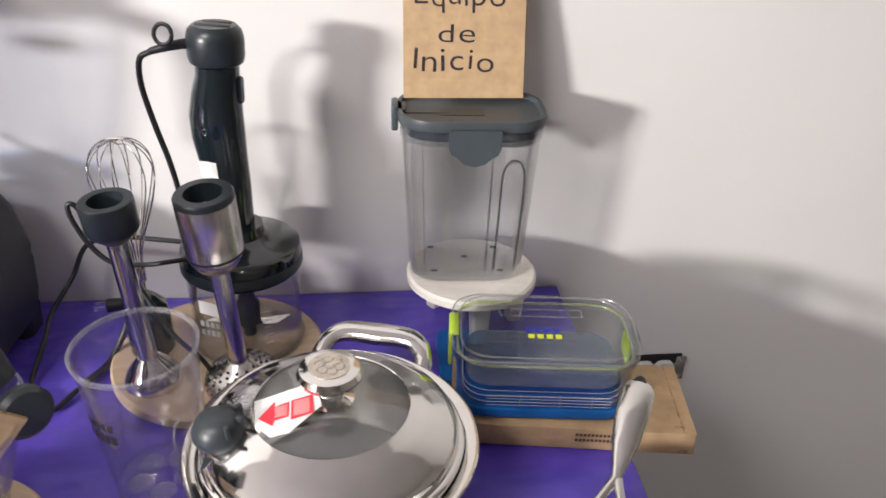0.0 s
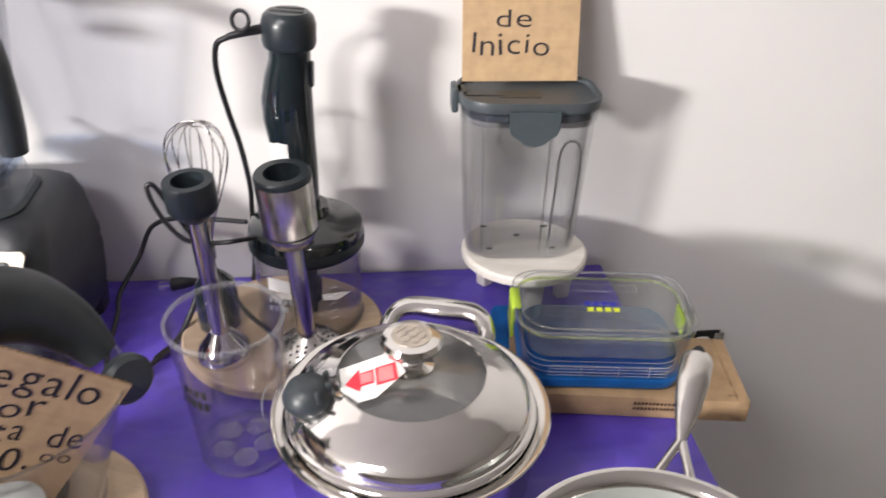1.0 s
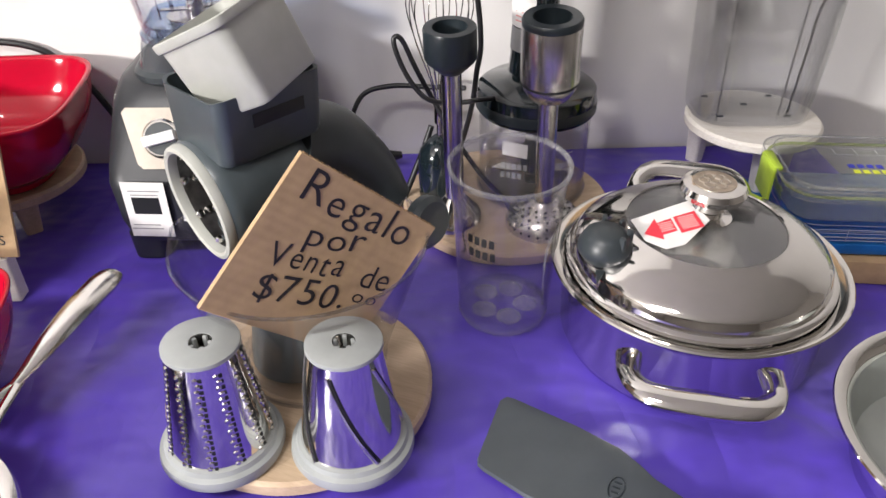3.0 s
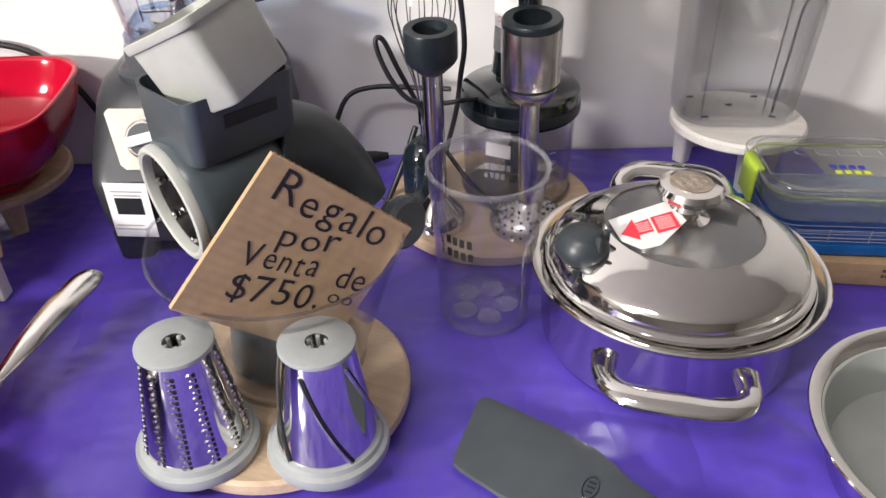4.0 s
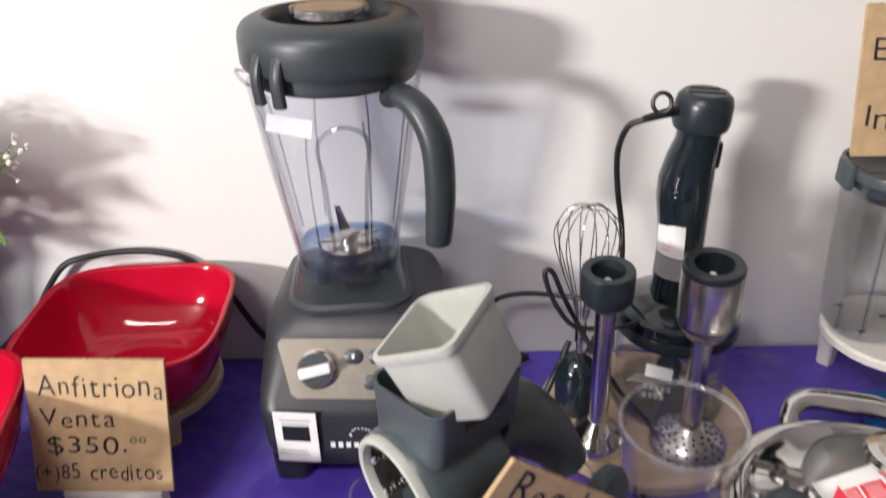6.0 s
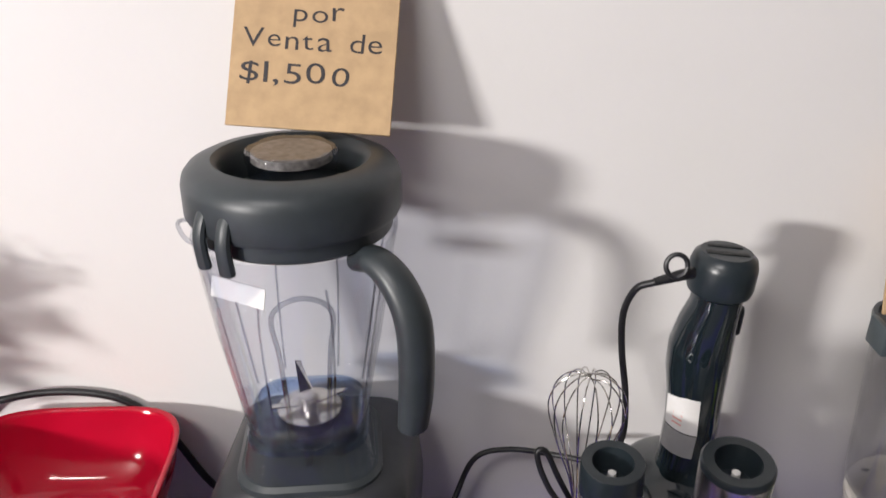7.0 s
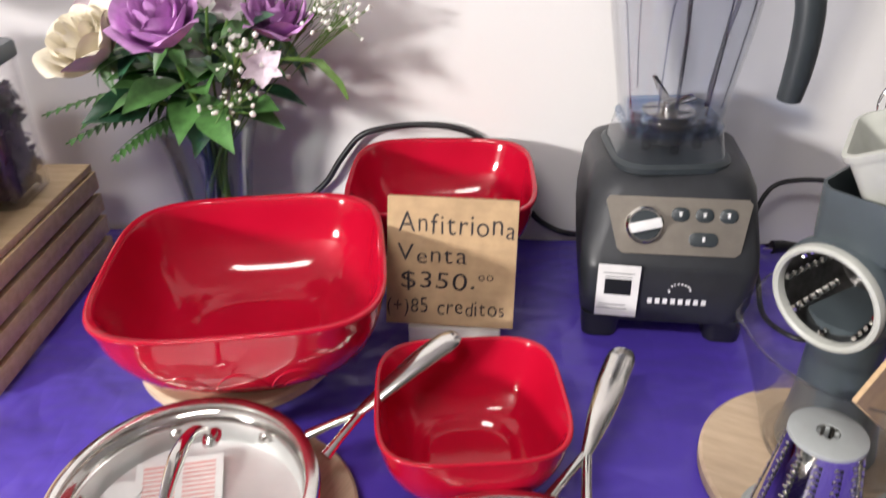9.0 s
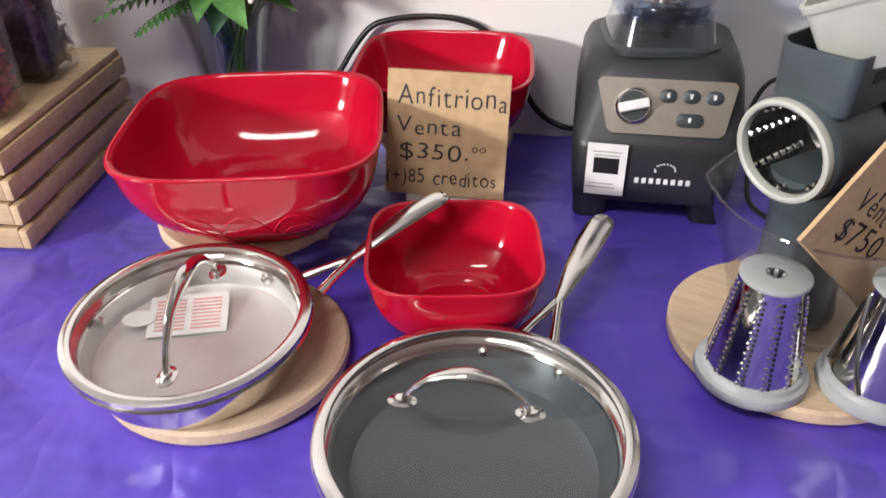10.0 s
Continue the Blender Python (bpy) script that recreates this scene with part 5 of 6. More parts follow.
    part("rim", skin([rrect(w, d, r, z, 0, 0, 5) for w, d, r, z in ((0.0620, 0.0685, 0.009, -0.0055), (0.0690, 0.0760, 0.011, -0.006), (0.0705, 0.0775, 0.012, -0.004), (0.0705, 0.0775, 0.012, 0.0), (0.0630, 0.0700, 0.009, 0.0005))], loop=True), PALEGREY, p, "turned-out rim")


def build_cone(m, label, coarse):
    c = thing("grater_cone", m, label, "grater cone", "steel grater cones")
    rb, rt, h = 0.042, 0.026, 0.106
    part("foot_ring", lathe([(0.040, 0.0), (0.048, 0.001), (0.0495, 0.005), (0.0485, 0.011), (0.045, 0.013), (0.0435, 0.017), (0.0405, 0.018), (0.039, 0.004)], 56, True), MIDGREY, c, "pale grey plastic ring")
    part("drum", lathe([(0.0415, 0.012), (rt + 0.001, h)], 64), STEEL, c, "polished steel drum")
    part("top", lathe([(0.0086, h - 0.002), (0.0086, h + 0.006), (0.0276, h + 0.006), (0.0288, h + 0.0052), (0.0290, h + 0.0022), (0.0275, h + 0.0005), (0.026, h + 0.0005)], 48), MIDGREY, c, "pale grey plastic top")
    part("socket", lathe([(0.0086, h + 0.0055), (0.0084, h - 0.009), (0, h - 0.009)], 32), SATIN, c, "steel-lined drive socket")
    for k in range(5):
        part("socket_lug", moved(box(0.0026, 0.0030, 0.011, 0.0068, 0, h - 0.006, 0.0004), pose(0, 0, 0, 0, 0, 72 * k)), MIDGREY, c)
    part("pin", lathe([(0.0022, h - 0.009), (0.0026, h - 0.002), (0, h - 0.0015)], 12), DARK, c)
    f = []
    if coarse:
        for k in range(12):
            for i in range(17):
                t = 0.07 + i * 0.053
                r = 0.0415 + (rt + 0.001 - 0.0415) * t
                z = 0.012 + (h - 0.012) * t
                f.append(moved(joined(lathe([(0.0024, 0), (0.0019, 0.0012), (0, 0.0018)], 6)), pose(0, 0, 0, 0, 0, 30 * k + (1.5 if i % 2 else -1.5)) @ pose(r - 0.0002, 0, z, 0, 81, 0)))
        tagged(part("teeth", joined(*f), SATIN, c, "rows of punched grating teeth"), kind="stuff")
        tagged(part("holes", joined(*[moved(box(0.0030, 0.0026, 0.0003, 0, 0, 0, 0), pose(0, 0, 0, 0, 0, 30 * k + 5.5) @ pose(0.0415 + (rt - 0.0405) * t + 0.0002, 0, 0.012 + (h - 0.012) * t, 0, 81, 0)) for k in range(12) for t in [0.07 + i * 0.053 for i in range(17)]]), DARK, c, "dark punched holes"), kind="stuff")
    else:
        for k in range(5):
            rows = []
            for i in range(7):
                t = 0.06 + 0.145 * i
                r = 0.0415 + (rt + 0.001 - 0.0415) * t + 0.0014
                a = radians(72 * k - 62 * t)
                rows.append([Vector((q * math.cos(a + o), q * math.sin(a + o), 0.012 + (h - 0.012) * t)) for q, o in ((r - 0.0014, -0.05), (r, -0.02), (r + 0.0006, 0.03), (r - 0.0015, 0.045))])
            f.append(skin(rows))
        part("slicing_edge", joined(*f), BRUSHED, c, "raised slanted slicing edges")
        part("slots", joined(*[tube([((0.0417 + (rt - 0.0407) * t) * math.cos(radians(72 * k - 62 * t + 4)), (0.0417 + (rt - 0.0407) * t) * math.sin(radians(72 * k - 62 * t + 4)), 0.012 + (h - 0.012) * t) for t in (0.07, 0.35, 0.65, 0.92)], 0.0013, 6, 3) for k in range(5)]), DARK, c)
    return c


def build_spatula():
    s = thing("spatula", basis((-0.195, 0.478, 0.0008), (0.115, -0.045, 0), (0.045, 0.115, 0)), "dark grey silicone spatula lying on the purple cloth", "spatula")
    out = [Vector((x, y, 0)) for x, y in ((-0.042, -0.036), (-0.039, -0.042), (-0.032, -0.045), (0.008, -0.053), (0.036, -0.053), (0.068, -0.042), (0.094, -0.027), (0.120, -0.021), (0.120, 0.001), (0.094, 0.009), (0.078, 0.018), (0.059, 0.0265), (0.020, 0.033), (-0.042, 0.038), (-0.049, 0.037), (-0.052, 0.030))]
    part("blade", skin([[p * 0.985 for p in out], [p + Vector((0, 0, 0.001)) for p in out], [p * 0.985 + Vector((0, 0, 0.0045)) for p in out], [p * 0.90 + Vector((0, 0, 0.005)) for p in out]]), GREYLID, s, "slate grey silicone blade")
    part("mark", moved(joined(tube([(0.011 * math.cos(a), 0.006 * math.sin(a), 0) for a in [2 * math.pi * i / 14 for i in range(15)]], 0.0006, 5, 2), *[box(0.0016, 0.006, 0.0004, -0.005 + 0.005 * k, 0, 0, 0) for k in range(3)]), pose(0.068, -0.014, 0.0052, 0, 0, 90)), CHAR, s, "small moulded mark")
    part("handle", tube([(0.110, -0.010, 0.004), (0.130, -0.011, 0.006), (0.18, -0.014, 0.009), (0.23, -0.016, 0.010)], [0.006, 0.007, 0.0085, 0.009], 14, 5, 0.6), PALEGREY, s, "pale handle")


# ---- flowers ----
def leaf_mesh(length, width, cup, rnd):
    bm = bmesh.new()
    rows = []
    n = 7
    for i in range(n + 1):
        t = i / n
        w = width * math.sin(math.pi * (0.06 + 0.94 * t) ** 0.8) * 0.5
        zz = -cup * t * t * length
        rows.append([bm.verts.new((x * w, t * length, zz + abs(x) * w * 0.35)) for x in (-1, -0.5, 0, 0.5, 1)])
    for a, b in zip(rows, rows[1:]):
        for k in range(4):
            bm.faces.new((a[k], a[k + 1], b[k + 1], b[k]))
    return bm


def rose(r, rnd):
    """Petals wound round a closed heart, in a bud that opens upward."""
    petals = []
    for k in range(21):
        f = k / 20
        a = k * 2.39996
        spread = 0.18 + 0.82 * f
        rad = r * spread
        h = r * (1.55 - 0.35 * f)
        open_ = 0.05 + 0.75 * f * f
        bm = bmesh.new()
        rows = []
        nu, nv = 8, 7
        half = 1.35 - 0.45 * f
        for j in range(nv + 1):
            v = j / nv
            row = []
            for i in range(nu + 1):
                u = -1 + 2 * i / nu
                edge = 1 - 0.22 * abs(u) ** 2.2
                z = h * v * edge
                rr = rad * (0.25 + 0.75 * math.sin(min(1.0, v * 1.35) * math.pi / 2)) * (1 + open_ * 0.35 * v ** 3) + 0.08 * r * max(0, v - 0.85) * 6 * f
                ang = a + u * half * (0.35 + 0.65 * math.sin(math.pi * min(1, 0.15 + v * 0.75)))
                z -= 0.5 * r * f * max(0, v - 0.8)
                row.append(bm.verts.new((rr * math.cos(ang), rr * math.sin(ang), z + 0.03 * r * math.sin(3 * u + k))))
            rows.append(row)
        for p, q in zip(rows, rows[1:]):
            for i in range(nu):
                bm.faces.new((p[i], p[i + 1], q[i + 1], q[i]))
        petals.append(bm)
    return joined(*petals)


def build_flowers():
    rnd = random.Random(7)
    V = Vector((-1.135, 0.775, 0))
    v = thing("flower_vase", Matrix.Translation(V + Vector((-0.008, 0, 0))) @ Matrix.Diagonal((1.10, 1.10, 1, 1)), "flared clear glass vase with stems, on the purple cloth", "vase")
    part("glass", lathe([(0, 0.0), (0.044, 0.0), (0.047, 0.005), (0.043, 0.04), (0.0385, 0.075), (0.0395, 0.105), (0.0445, 0.14), (0.053, 0.180), (0.060, 0.203), (0.058, 0.204), (0.0505, 0.180), (0.042, 0.14), (0.037, 0.105), (0.036, 0.075), (0.0405, 0.04), (0.042, 0.014), (0, 0.012)], 56), VASEGLASS, v)
    for a in [2 * math.pi * k / 10 for k in range(10)]:
        part("cut_flute", tube([(r * math.cos(a), r * math.sin(a), z) for r, z in ((0.0455, 0.01), (0.0432, 0.04), (0.0387, 0.075), (0.0397, 0.105), (0.0447, 0.14))], 0.0022, 6, 3), VASEGLASS, v, "ribbed cut glass")
    for k in range(11):
        a, a2 = rnd.uniform(0, 6.28), rnd.uniform(0, 6.28)
        part("stem", tube([(0.026 * math.cos(a), 0.026 * math.sin(a), 0.02), (0.012 * math.cos(a), 0.012 * math.sin(a), 0.10), (0.02 * math.cos(a2), 0.02 * math.sin(a2), 0.17), (0.05 * math.cos(a2), 0.05 * math.sin(a2), 0.24)], 0.0026, 7, 4), STEM if k % 3 else LEAFDARK, v)

    def bloom(name, at, r, tilt, turn, mat, label, cat):
        f = thing(name, Matrix.Translation(at) @ pose(0, 0, 0, tilt, 0, turn), label, cat, "flowers in the vase")
        part("petals", rose(r, rnd), mat, f, sharp=80)
        for k in range(5):
            part("sepal", moved(leaf_mesh(r * 0.9, r * 0.4, 0.4, rnd), pose(0, 0, -0.002, -15, 0, 72 * k)), LEAF, f)
        loc = Matrix.Translation(at) @ pose(0, 0, 0, tilt, 0, turn)
        inv = loc.inverted()
        top = V + Vector((0, 0, 0.20)) + (Vector(at) - V) * 0.15
        part("stem", tube([inv @ q for q in (V + Vector((0, 0, 0.10)), Vector((top.x, top.y, 0.20)), Vector(at).lerp(Vector((top.x, top.y, 0.20)), 0.35) + Vector((0, 0, -0.01)), Vector(at))], 0.003, 8, 5), STEM, f)

    bloom("rose", Vector((-1.118, 0.690, 0.326)), 0.042, 28, 10, ROSEPURPLE, "open purple rose in the glass vase", "rose")
    bloom("rose", Vector((-1.036, 0.785, 0.312)), 0.036, 24, 40, ROSEPURPLE, "purple rose beside the baby's breath", "rose")
    bloom("rose", Vector((-1.205, 0.69, 0.300)), 0.041, 38, -25, ROSECREAM, "cream white rose among the leaves", "rose")
    bloom("rose", Vector((-1.165, 0.745, 0.362)), 0.038, 20, 60, ROSECREAM, "cream white rose behind the purple one", "rose")
    # alstroemeria
    for at, s in (((0.115, -0.065, 0.296), 0.034), ((0.025, -0.005, 0.362), 0.032), ((0.045, 0.01, 0.345), 0.03), ((-0.105, -0.03, 0.355), 0.03)):
        f = thing("alstroemeria", Matrix.Translation(V + Vector(at)) @ pose(0, 0, 0, 65, 0, 20), "pale lilac alstroemeria bloom in the vase", "flower", "flowers in the vase")
        for k in range(6):
            part("petal", moved(leaf_mesh(s, s * (0.62 if k % 2 else 0.42), -0.25, rnd), pose(0, 0, 0, 28, 0, 60 * k)), LILYPETAL, f)
        inv = (Matrix.Translation(V + Vector(at)) @ pose(0, 0, 0, 65, 0, 20)).inverted()
        part("stem", tube([inv @ (V + Vector((0.01, 0, 0.15))), inv @ (V + Vector(at) * 0.6 + Vector((0, 0, 0.08))), inv @ (V + Vector(at))], 0.0018, 6, 4), STEM, f)
    # baby's breath: sprays of small white buds
    for spray, (dx, dy, dz) in enumerate(((0.155, 0.015, 0.352), (0.118, 0.015, 0.372), (0.184, 0.015, 0.337), (0.072, 0.015, 0.376), (0.091, -0.075, 0.313), (0.071, -0.085, 0.261))):
        tip = V + Vector((dx, dy, dz))
        root = V + Vector((0.02, 0, 0.17))
        f = thing("babys_breath", Matrix(), "sprig of tiny white baby's breath in the vase", "flower sprig", "baby's breath in the vase")
        twigs, buds = [tube([root, root.lerp(tip, 0.5) + Vector((0, 0, 0.015)), tip], 0.0008, 5, 4)], []
        for k in range(30):
            q = tip + Vector((rnd.gauss(0, 0.017), rnd.gauss(0, 0.017), rnd.gauss(0, 0.012)))
            twigs.append(tube([root.lerp(tip, rnd.uniform(0.55, 0.95)), q.lerp(tip, 0.4) - Vector((0, 0, 0.004)), q], 0.0004, 4, 2))
            b = bmesh.new()
            bmesh.ops.create_icosphere(b, subdivisions=1, radius=rnd.uniform(0.0020, 0.0040), matrix=Matrix.Translation(q))
            for vert in b.verts:
                vert.co += Vector((rnd.uniform(-1, 1), rnd.uniform(-1, 1), rnd.uniform(-1, 1))) * 0.0006
            buds.append(b)
        tagged(part("twig_spray", joined(*twigs), STEM, f), kind="stuff")
        tagged(part("bud_cluster", joined(*buds), BUD, f, "tiny white buds"), kind="stuff")
    # leaves
    f = thing("foliage", Matrix.Translation(V), "dark and bright green leaves round the vase's mouth", "leaves", "flowers in the vase")
    for k in range(90):
        a = rnd.uniform(0, 6.283) if k > 16 else rnd.uniform(3.3, 6.1)
        rad, z = rnd.uniform(0.02, 0.085), rnd.uniform(0.228, 0.32)
        L = rnd.uniform(0.038, 0.075)
        part("leaf", moved(leaf_mesh(L, L * rnd.uniform(0.48, 0.78), rnd.uniform(0.2, 0.7), rnd), pose(rad * math.cos(a), rad * math.sin(a), z) @ pose(0, 0, 0, rnd.uniform(-25, 50), rnd.uniform(-35, 35), math.degrees(a) - 90)), rnd.choice((LEAF, LEAF, LEAFDARK)), f)
    for a, z, L in ((205, 0.255, 0.165), (222, 0.235, 0.14), (245, 0.225, 0.11), (190, 0.25, 0.12)):
        frond = [tube([(0, 0, 0), (0, L * 0.5, -0.008), (0, L, -0.03)], 0.0011, 5, 4)]
        for i in range(12):
            t = (i + 1) / 13
            for s in (-1, 1):
                frond.append(moved(leaf_mesh(0.030 * (1.1 - t * 0.8), 0.008, 0.3, rnd), Matrix.Translation((0, L * t, -0.03 * t * t)) @ pose(0, 0, 0, -10, 0, s * -58)))
        part("fern_frond", moved(joined(*frond), pose(0.03 * math.cos(radians(a)), 0.03 * math.sin(radians(a)), z, 0, 0, a - 90)), LEAF, f, "feathery fern frond")
    part("blade_leaf", skin([[Vector((x - 0.003 * s, y, z)), Vector((x + 0.003 * s, y + 0.004 * s, z + 0.002)), Vector((x, y + 0.001, z - 0.0012))] for x, y, z, s in ((0.06, -0.025, 0.265, 1), (0.119, -0.025, 0.294, 1.6), (0.161, -0.025, 0.293, 1.6), (0.186, -0.025, 0.269, 1.1), (0.195, -0.025, 0.251, 0.3))], False, False), STEM, f, "long thin arching leaf")


def build_crate():
    d = Vector((-1.305 + 1.245, 0.737 - 0.455, 0)).normalized()
    side = Vector((-d.y, d.x, 0))
    m = basis((-1.243, 0.447, 0), d, side)
    L, W, H = 0.315, 0.26, 0.130
    c = thing("wooden_crate", m, "slatted pale pine crate turned upside down on the purple cloth", "crate")
    for k in range(4):
        part("slat", box(L, 0.010, 0.0250, L / 2, 0.005, 0.003 + 0.0325 * k, 0.0015), CRATE, c)
        part("slat", box(L, 0.010, 0.027, L / 2, W - 0.005, 0.003 + 0.0325 * k, 0.0015), CRATE, c)
        part("slat", box(0.010, W - 0.022, 0.027, 0.006, W / 2, 0.003 + 0.0325 * k, 0.0015), CRATE, c)
        part("slat", box(0.010, W - 0.022, 0.027, L - 0.006, W / 2, 0.003 + 0.0325 * k, 0.0015), CRATE, c)
    for x in (0.02, L - 0.02):
        for y in (0.02, W - 0.02):
            part("corner_post", box(0.018, 0.018, H - 0.003, x, y, 0, 0.001), CRATE, c)
    for k in range(4):
        part("top_board", box(L - 0.004, 0.061, 0.010, L / 2, 0.0335 + 0.0645 * k, H - 0.003, 0.0015), CRATE, c)
    top = H + 0.0075
    # the two tall back jars are added to throw shade on the wall
    for x, y, s, h, mat, lab in ((0.075, 0.062, 0.088, 0.135, PETALS, "square clear jar of dried red petals on the crate"), (0.215, 0.070, 0.092, 0.165, MAUVE, "square clear jar of dried lavender buds on the crate"), (0.08, 0.185, 0.095, 0.215, PETALS, "tall clear jar of dried petals with grey lid on the crate, added to shade the wall"), (0.225, 0.185, 0.095, 0.235, MAUVE, "tall clear jar of dried lavender with grey lid on the crate, added to shade the wall")):
        j = thing("storage_jar", m @ pose(x, y, top, 0, 0, 4), lab, "jar", "jars on the crate")
        part("wall", skin([rrect(s * a, s * a, 0.014, z) for a, z in ((0.94, 0.0), (0.98, 0.004), (1.0, h), (0.95, h), (0.93, 0.006))]), CLEARCUP, j)
        part("lid", skin([rrect(s * a, s * a, 0.016, z) for a, z in ((1.02, h - 0.004), (1.06, h - 0.002), (1.06, h + 0.012), (1.02, h + 0.015))]), BLUEGREY, j, "blue-grey lid")
        rnd = random.Random(int(x * 1000))
        flakes = bmesh.new()
        for k in range(420):
            q = Vector((rnd.uniform(-0.38, 0.38) * s, rnd.uniform(-0.38, 0.38) * s, rnd.uniform(0.008, h * 0.80)))
            if k % 3:
                ax = rnd.choice((0, 1))
                q[ax] = rnd.choice((-0.38, 0.38)) * s
            mm = Matrix.Translation(q) @ Euler((rnd.uniform(0, 6), rnd.uniform(0, 6), rnd.uniform(0, 6))).to_matrix().to_4x4()
            a = rnd.uniform(0.005, 0.0105)
            vs = [flakes.verts.new(mm @ Vector(w)) for w in ((-a, 0, 0), (0, -a * 0.6, a * 0.2), (a, 0, 0), (0, a * 0.6, -a * 0.3))]
            flakes.faces.new(vs)
        tagged(part("dried_petals", flakes, mat, j, "loose dried petals"), kind="stuff")
        part("petal_mass", skin([rrect(s * 0.74, s * 0.74, 0.01, z) for z in (0.008, h * 0.78)]), mat, j)


# ---- set everything on the table ----
stool(pose(0.056, 0.960, 0), 0.082, 0.090, "small round whitewashed wooden riser stool on the purple cloth", WHITEWOOD, ((0.013, -0.044), (-0.049, 0.050), (0.058, 0.030)))
build_container()
card_sign("cardboard_sign", 0.141, 0.165, basis((0.036, 0.992, 0.302), (0.139, 0.020, 0), (-0.02, 0.139, 0)) @ pose(0, 0, 0, -14, 0, 0),
          [("Equipo", 0.034, 0.013, 0.104, 0, 0.104), ("de", 0.031, 0.040, 0.063, 0, 0.042), ("Inicio", 0.036, 0.0115, 0.032, 0, 0.093)], "brown cardboard sign with black handwriting, standing on the food container")
build_kraft_box()
build_glass_box()
build_pan(pose(0.158, 0.474, 0), 0.132, 0.060, 0.100, CERAMIC2, "open steel frying pan with a pale grey inside", ((0.030, 0.125, 0.054), (0.074, 0.262, 0.100), 0.016, 0.0162, 0.010, 1.5))
build_pot()
build_spatula()
round_board(pose(-0.243, 0.856, 0, 0, 0, 20), 0.125, "round pale pine board under the hand blender set")
build_chopper()
build_hand_blender()
build_sticks()
build_whisk()
build_cup()
round_board(pose(-0.410, 0.522, 0, 0, 0, -15), 0.117, "round pale pine board under the clear bin")
build_bin()
build_grater()
build_cone(pose(-0.4515, 0.440, 0.016, 0, 0, 10), "steel grater cone with rows of teeth, on the pine board", True)
build_cone(pose(-0.3475, 0.452, 0.016, 0, 0, 25), "steel slicer cone with slanted edges, on the pine board", False)
rt, rl, rr = Vector((-0.378, 0.490, 0.263)), Vector((-0.444, 0.433, 0.165)), Vector((-0.297, 0.569, 0.156))
eu = (rr - rt).normalized()
ev = (rt - rl).normalized()
sm = basis(rl, eu, -eu.cross(ev))
card_sign("cardboard_sign", (rr - rt).length, (rt - rl).length, sm @ Matrix.Translation(((rr - rt).length / 2, 0, 0)),
          [("Regalo", 0.035, 0.019, 0.101, -2, 0.116), ("por", 0.029, 0.046, 0.074, -10, 0.055), ("Venta", 0.030, 0.026, 0.049, -9, 0.070), ("de", 0.029, 0.118, 0.058, -8, 0.030), ("$750.", 0.031, 0.032, 0.022, -10, 0.084), ("oo", 0.018, 0.120, 0.046, -5, 0.026)], "brown cardboard sign with black handwriting, leaning in the clear bin")
build_blender()
build_cords()
card_sign("cardboard_sign", 0.142, 0.150, basis((-0.581, 0.868, 0.494), (0.140, 0.013, -0.006), (0, 0.89, -0.45)),
          [("Regalo", 0.028, 0.022, 0.119, 0, 0.105), ("por", 0.024, 0.052, 0.094, 0, 0.044), ("Venta de", 0.024, 0.010, 0.069, 0, 0.120), ("$1,500", 0.025, 0.009, 0.040, 0, 0.094)], "brown cardboard sign with black handwriting, standing on the blender lid")
stool(pose(-0.996, 0.533, 0), 0.103, 0.055, "small round pine riser stool under the large red bowl", BOARD, ((0.064, 0.037), (-0.064, 0.037), (0.0, -0.074)))
red_bowl(pose(-0.974, 0.532, 0.0555, 0, 0, 20), 0.1360, 0.109, 0.077, "large square red glazed bowl on a pine riser stool", True)
red_bowl(pose(-0.735, 0.466, 0.0, 0, 0, 17), 0.085, 0.090, 0.047, "small square red glazed bowl on the purple cloth")
stool(pose(-0.840, 0.790, 0), 0.090, 0.055, "small round pine riser stool under the red bowl", BOARD, ((0.046, -0.046), (0.017, 0.063), (-0.063, -0.017)))
red_bowl(pose(-0.838, 0.782, 0.0555, 0, 0, 12), 0.113, 0.100, 0.065, "square red glazed bowl on a pine riser stool")
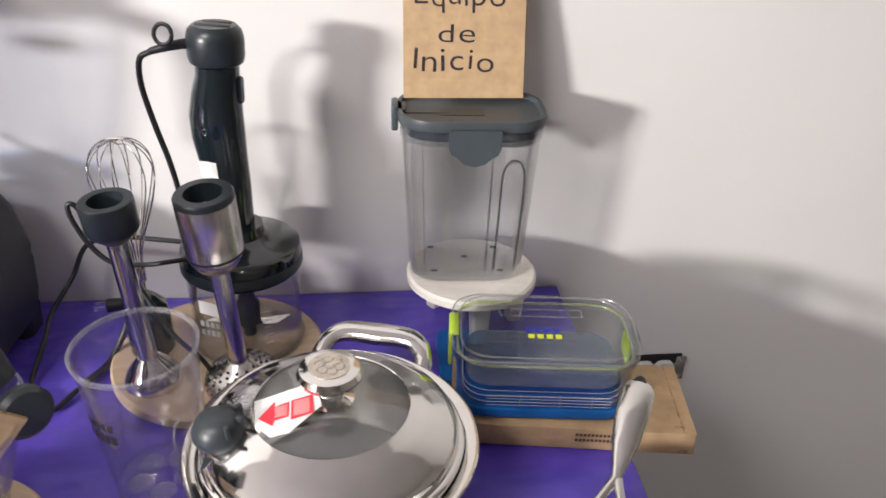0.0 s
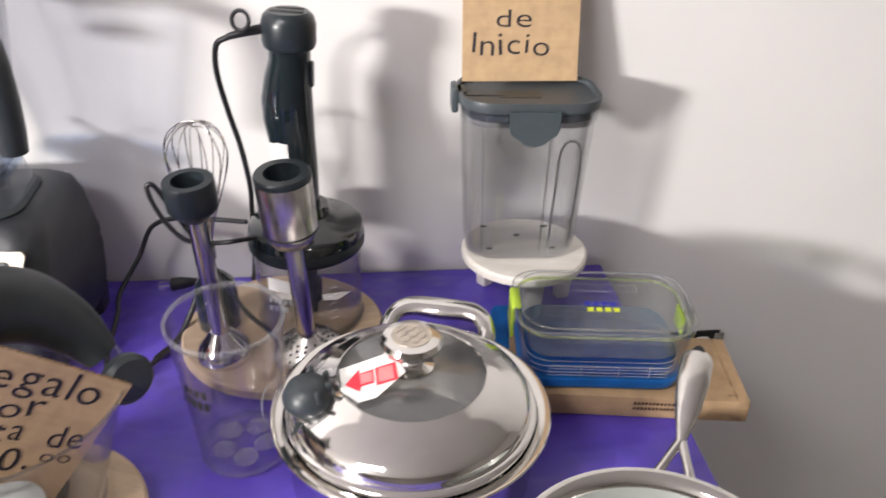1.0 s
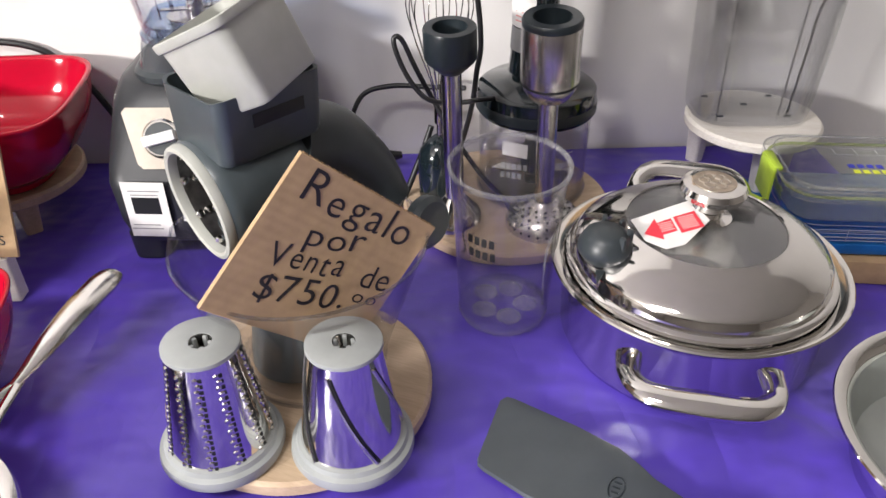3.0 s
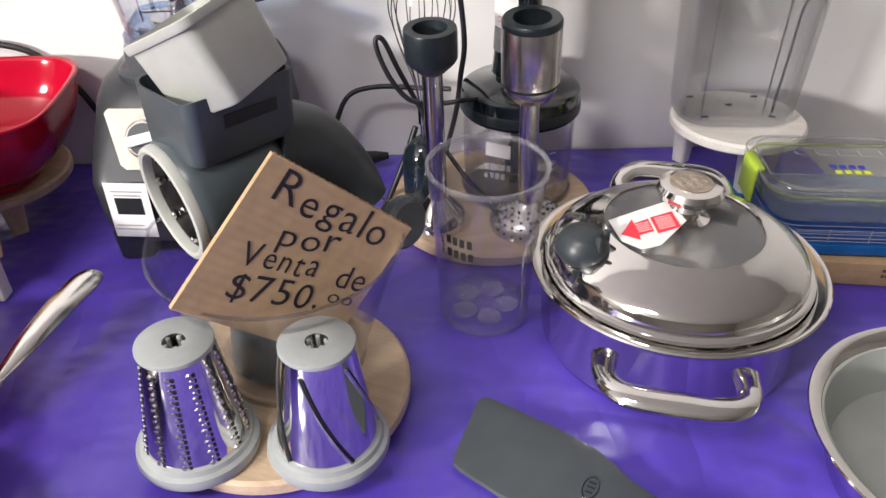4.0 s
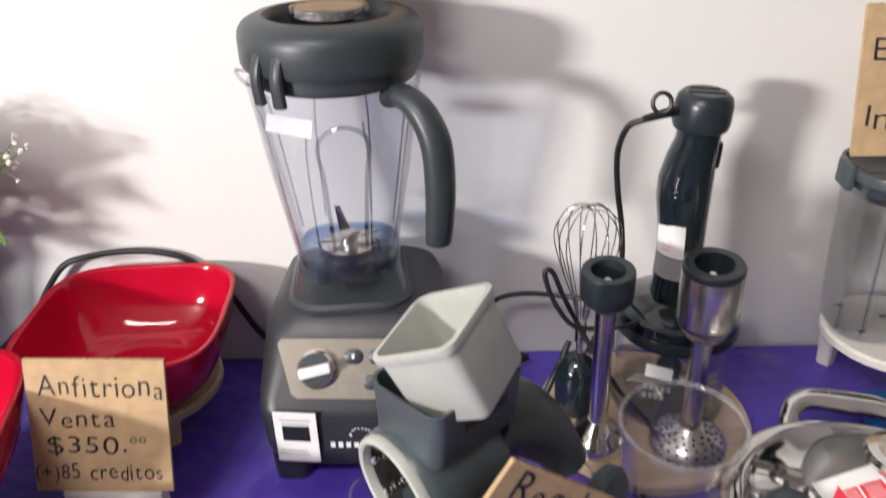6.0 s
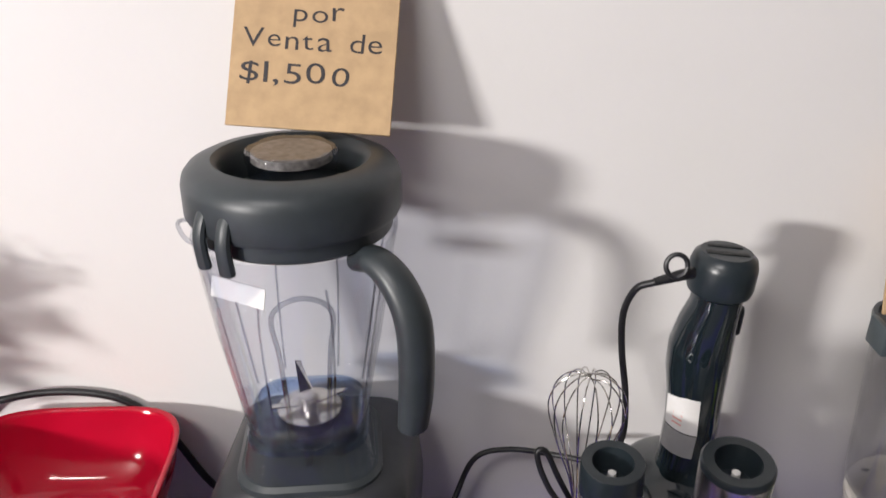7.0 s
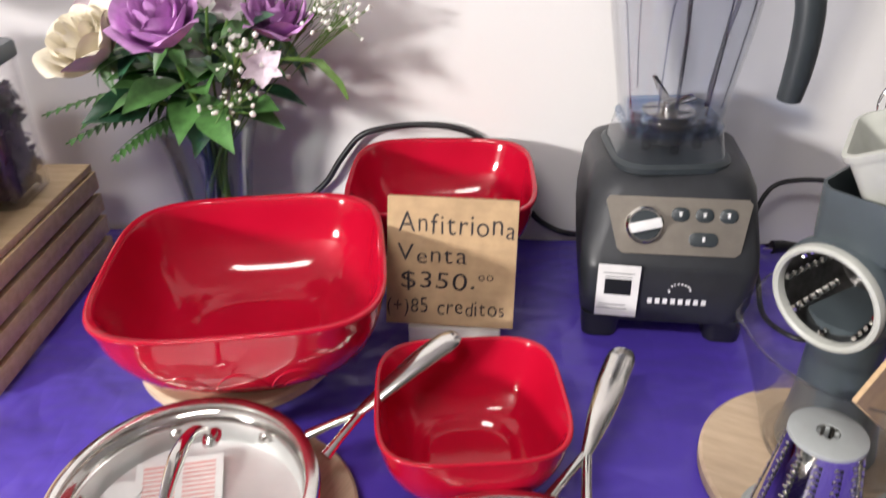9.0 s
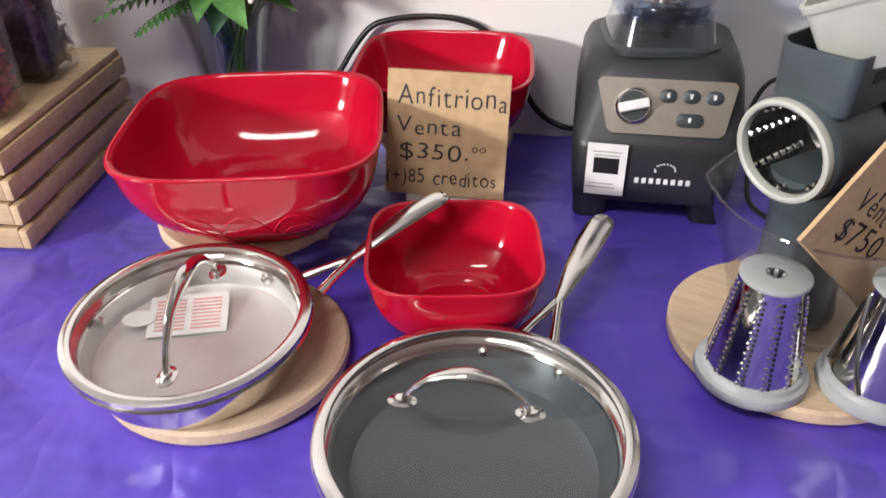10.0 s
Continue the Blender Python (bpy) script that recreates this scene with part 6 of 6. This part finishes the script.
card_sign("cardboard_sign", 0.137, 0.140, basis((-0.789, 0.610, 0.056), (0.135, 0.021, -0.003), (-0.02, 0.96, -0.26)),
          [("Anfitriona", 0.031, 0.012, 0.103, 1, 0.122), ("Venta", 0.026, 0.011, 0.070, 0, 0.074), ("$350.", 0.028, 0.016, 0.042, 0, 0.078), ("oo", 0.013, 0.098, 0.052, 0, 0.016), ("(+)85 creditos", 0.024, 0.001, 0.013, 0, 0.126)], "brown cardboard sign with black handwriting, propped before a red bowl")
single("sign_stand", skin([rrect(0.10, 0.02, 0.003, 0), rrect(0.10, 0.018, 0.003, 0.052)]), WHITEWOOD, pose(-0.785, 0.618, 0, 0, 0, 9), "small white stand under the cardboard sign", "sign stand")
round_board(pose(-0.928, 0.348, 0, 0, 0, 75), 0.117, "round pale pine board under the lidded pan")
build_pan(pose(-0.9415, 0.323, 0.0200, 3.0, 0, 0), 0.111, 0.042, 0.089, PANIN, "steel frying pan with a glass lid, on a pine board", ((0.083, 0.080, 0.038), (0.182, 0.206, 0.078), 0.016, 0.0125, 0.008),
          ((0.030, -0.078, 0.054), (0.000, 0.055, 0.054), 0.046, 0.105), ((0.03, 0.085, 0.03), (-0.050, 0.073, 0.03), (-0.089, -0.014, 0.03)))
card = thing("paper_card", pose(-0.972, 0.358, 0.0335, 12, 0, 24), "white instruction card with red print, inside the lidded pan", "card")
part("sheet", box(0.075, 0.05, 0.0006, 0, 0, 0, 0), LABEL, card)
oval = [Vector((0.016 * math.cos(a), 0.010 * math.sin(a), 0.0014)) for a in [2 * math.pi * k / 24 for k in range(24)]]
part("oval_tag", moved(plate(oval, 0.0005), pose(-0.046, -0.002, 0.001)), LABEL, card, "small white oval tag")
for k in range(2):
    part("print_block", joined(*[box(0.028, 0.002, 0.0002, -0.017 + 0.034 * k, -0.018 + 0.0045 * i, 0.0007, 0) for i in range(9)]), PINKPRINT, card, "unreadable faded red lines")
build_pan(pose(-0.6635, 0.274, 0), 0.1265, 0.048, 0.096, CERAMIC, "large steel skillet with a grey inside and glass lid", ((0.024, 0.128, 0.044), (0.060, 0.318, 0.067), 0.016, 0.0145, 0.008),
          ((-0.060, 0.004, 0.0605), (0.040, 0.018, 0.0605), 0.034, 0.1200), ((-0.02, 0.109, 0.034), (0.05, 0.099, 0.034)))
build_flowers()
build_crate()
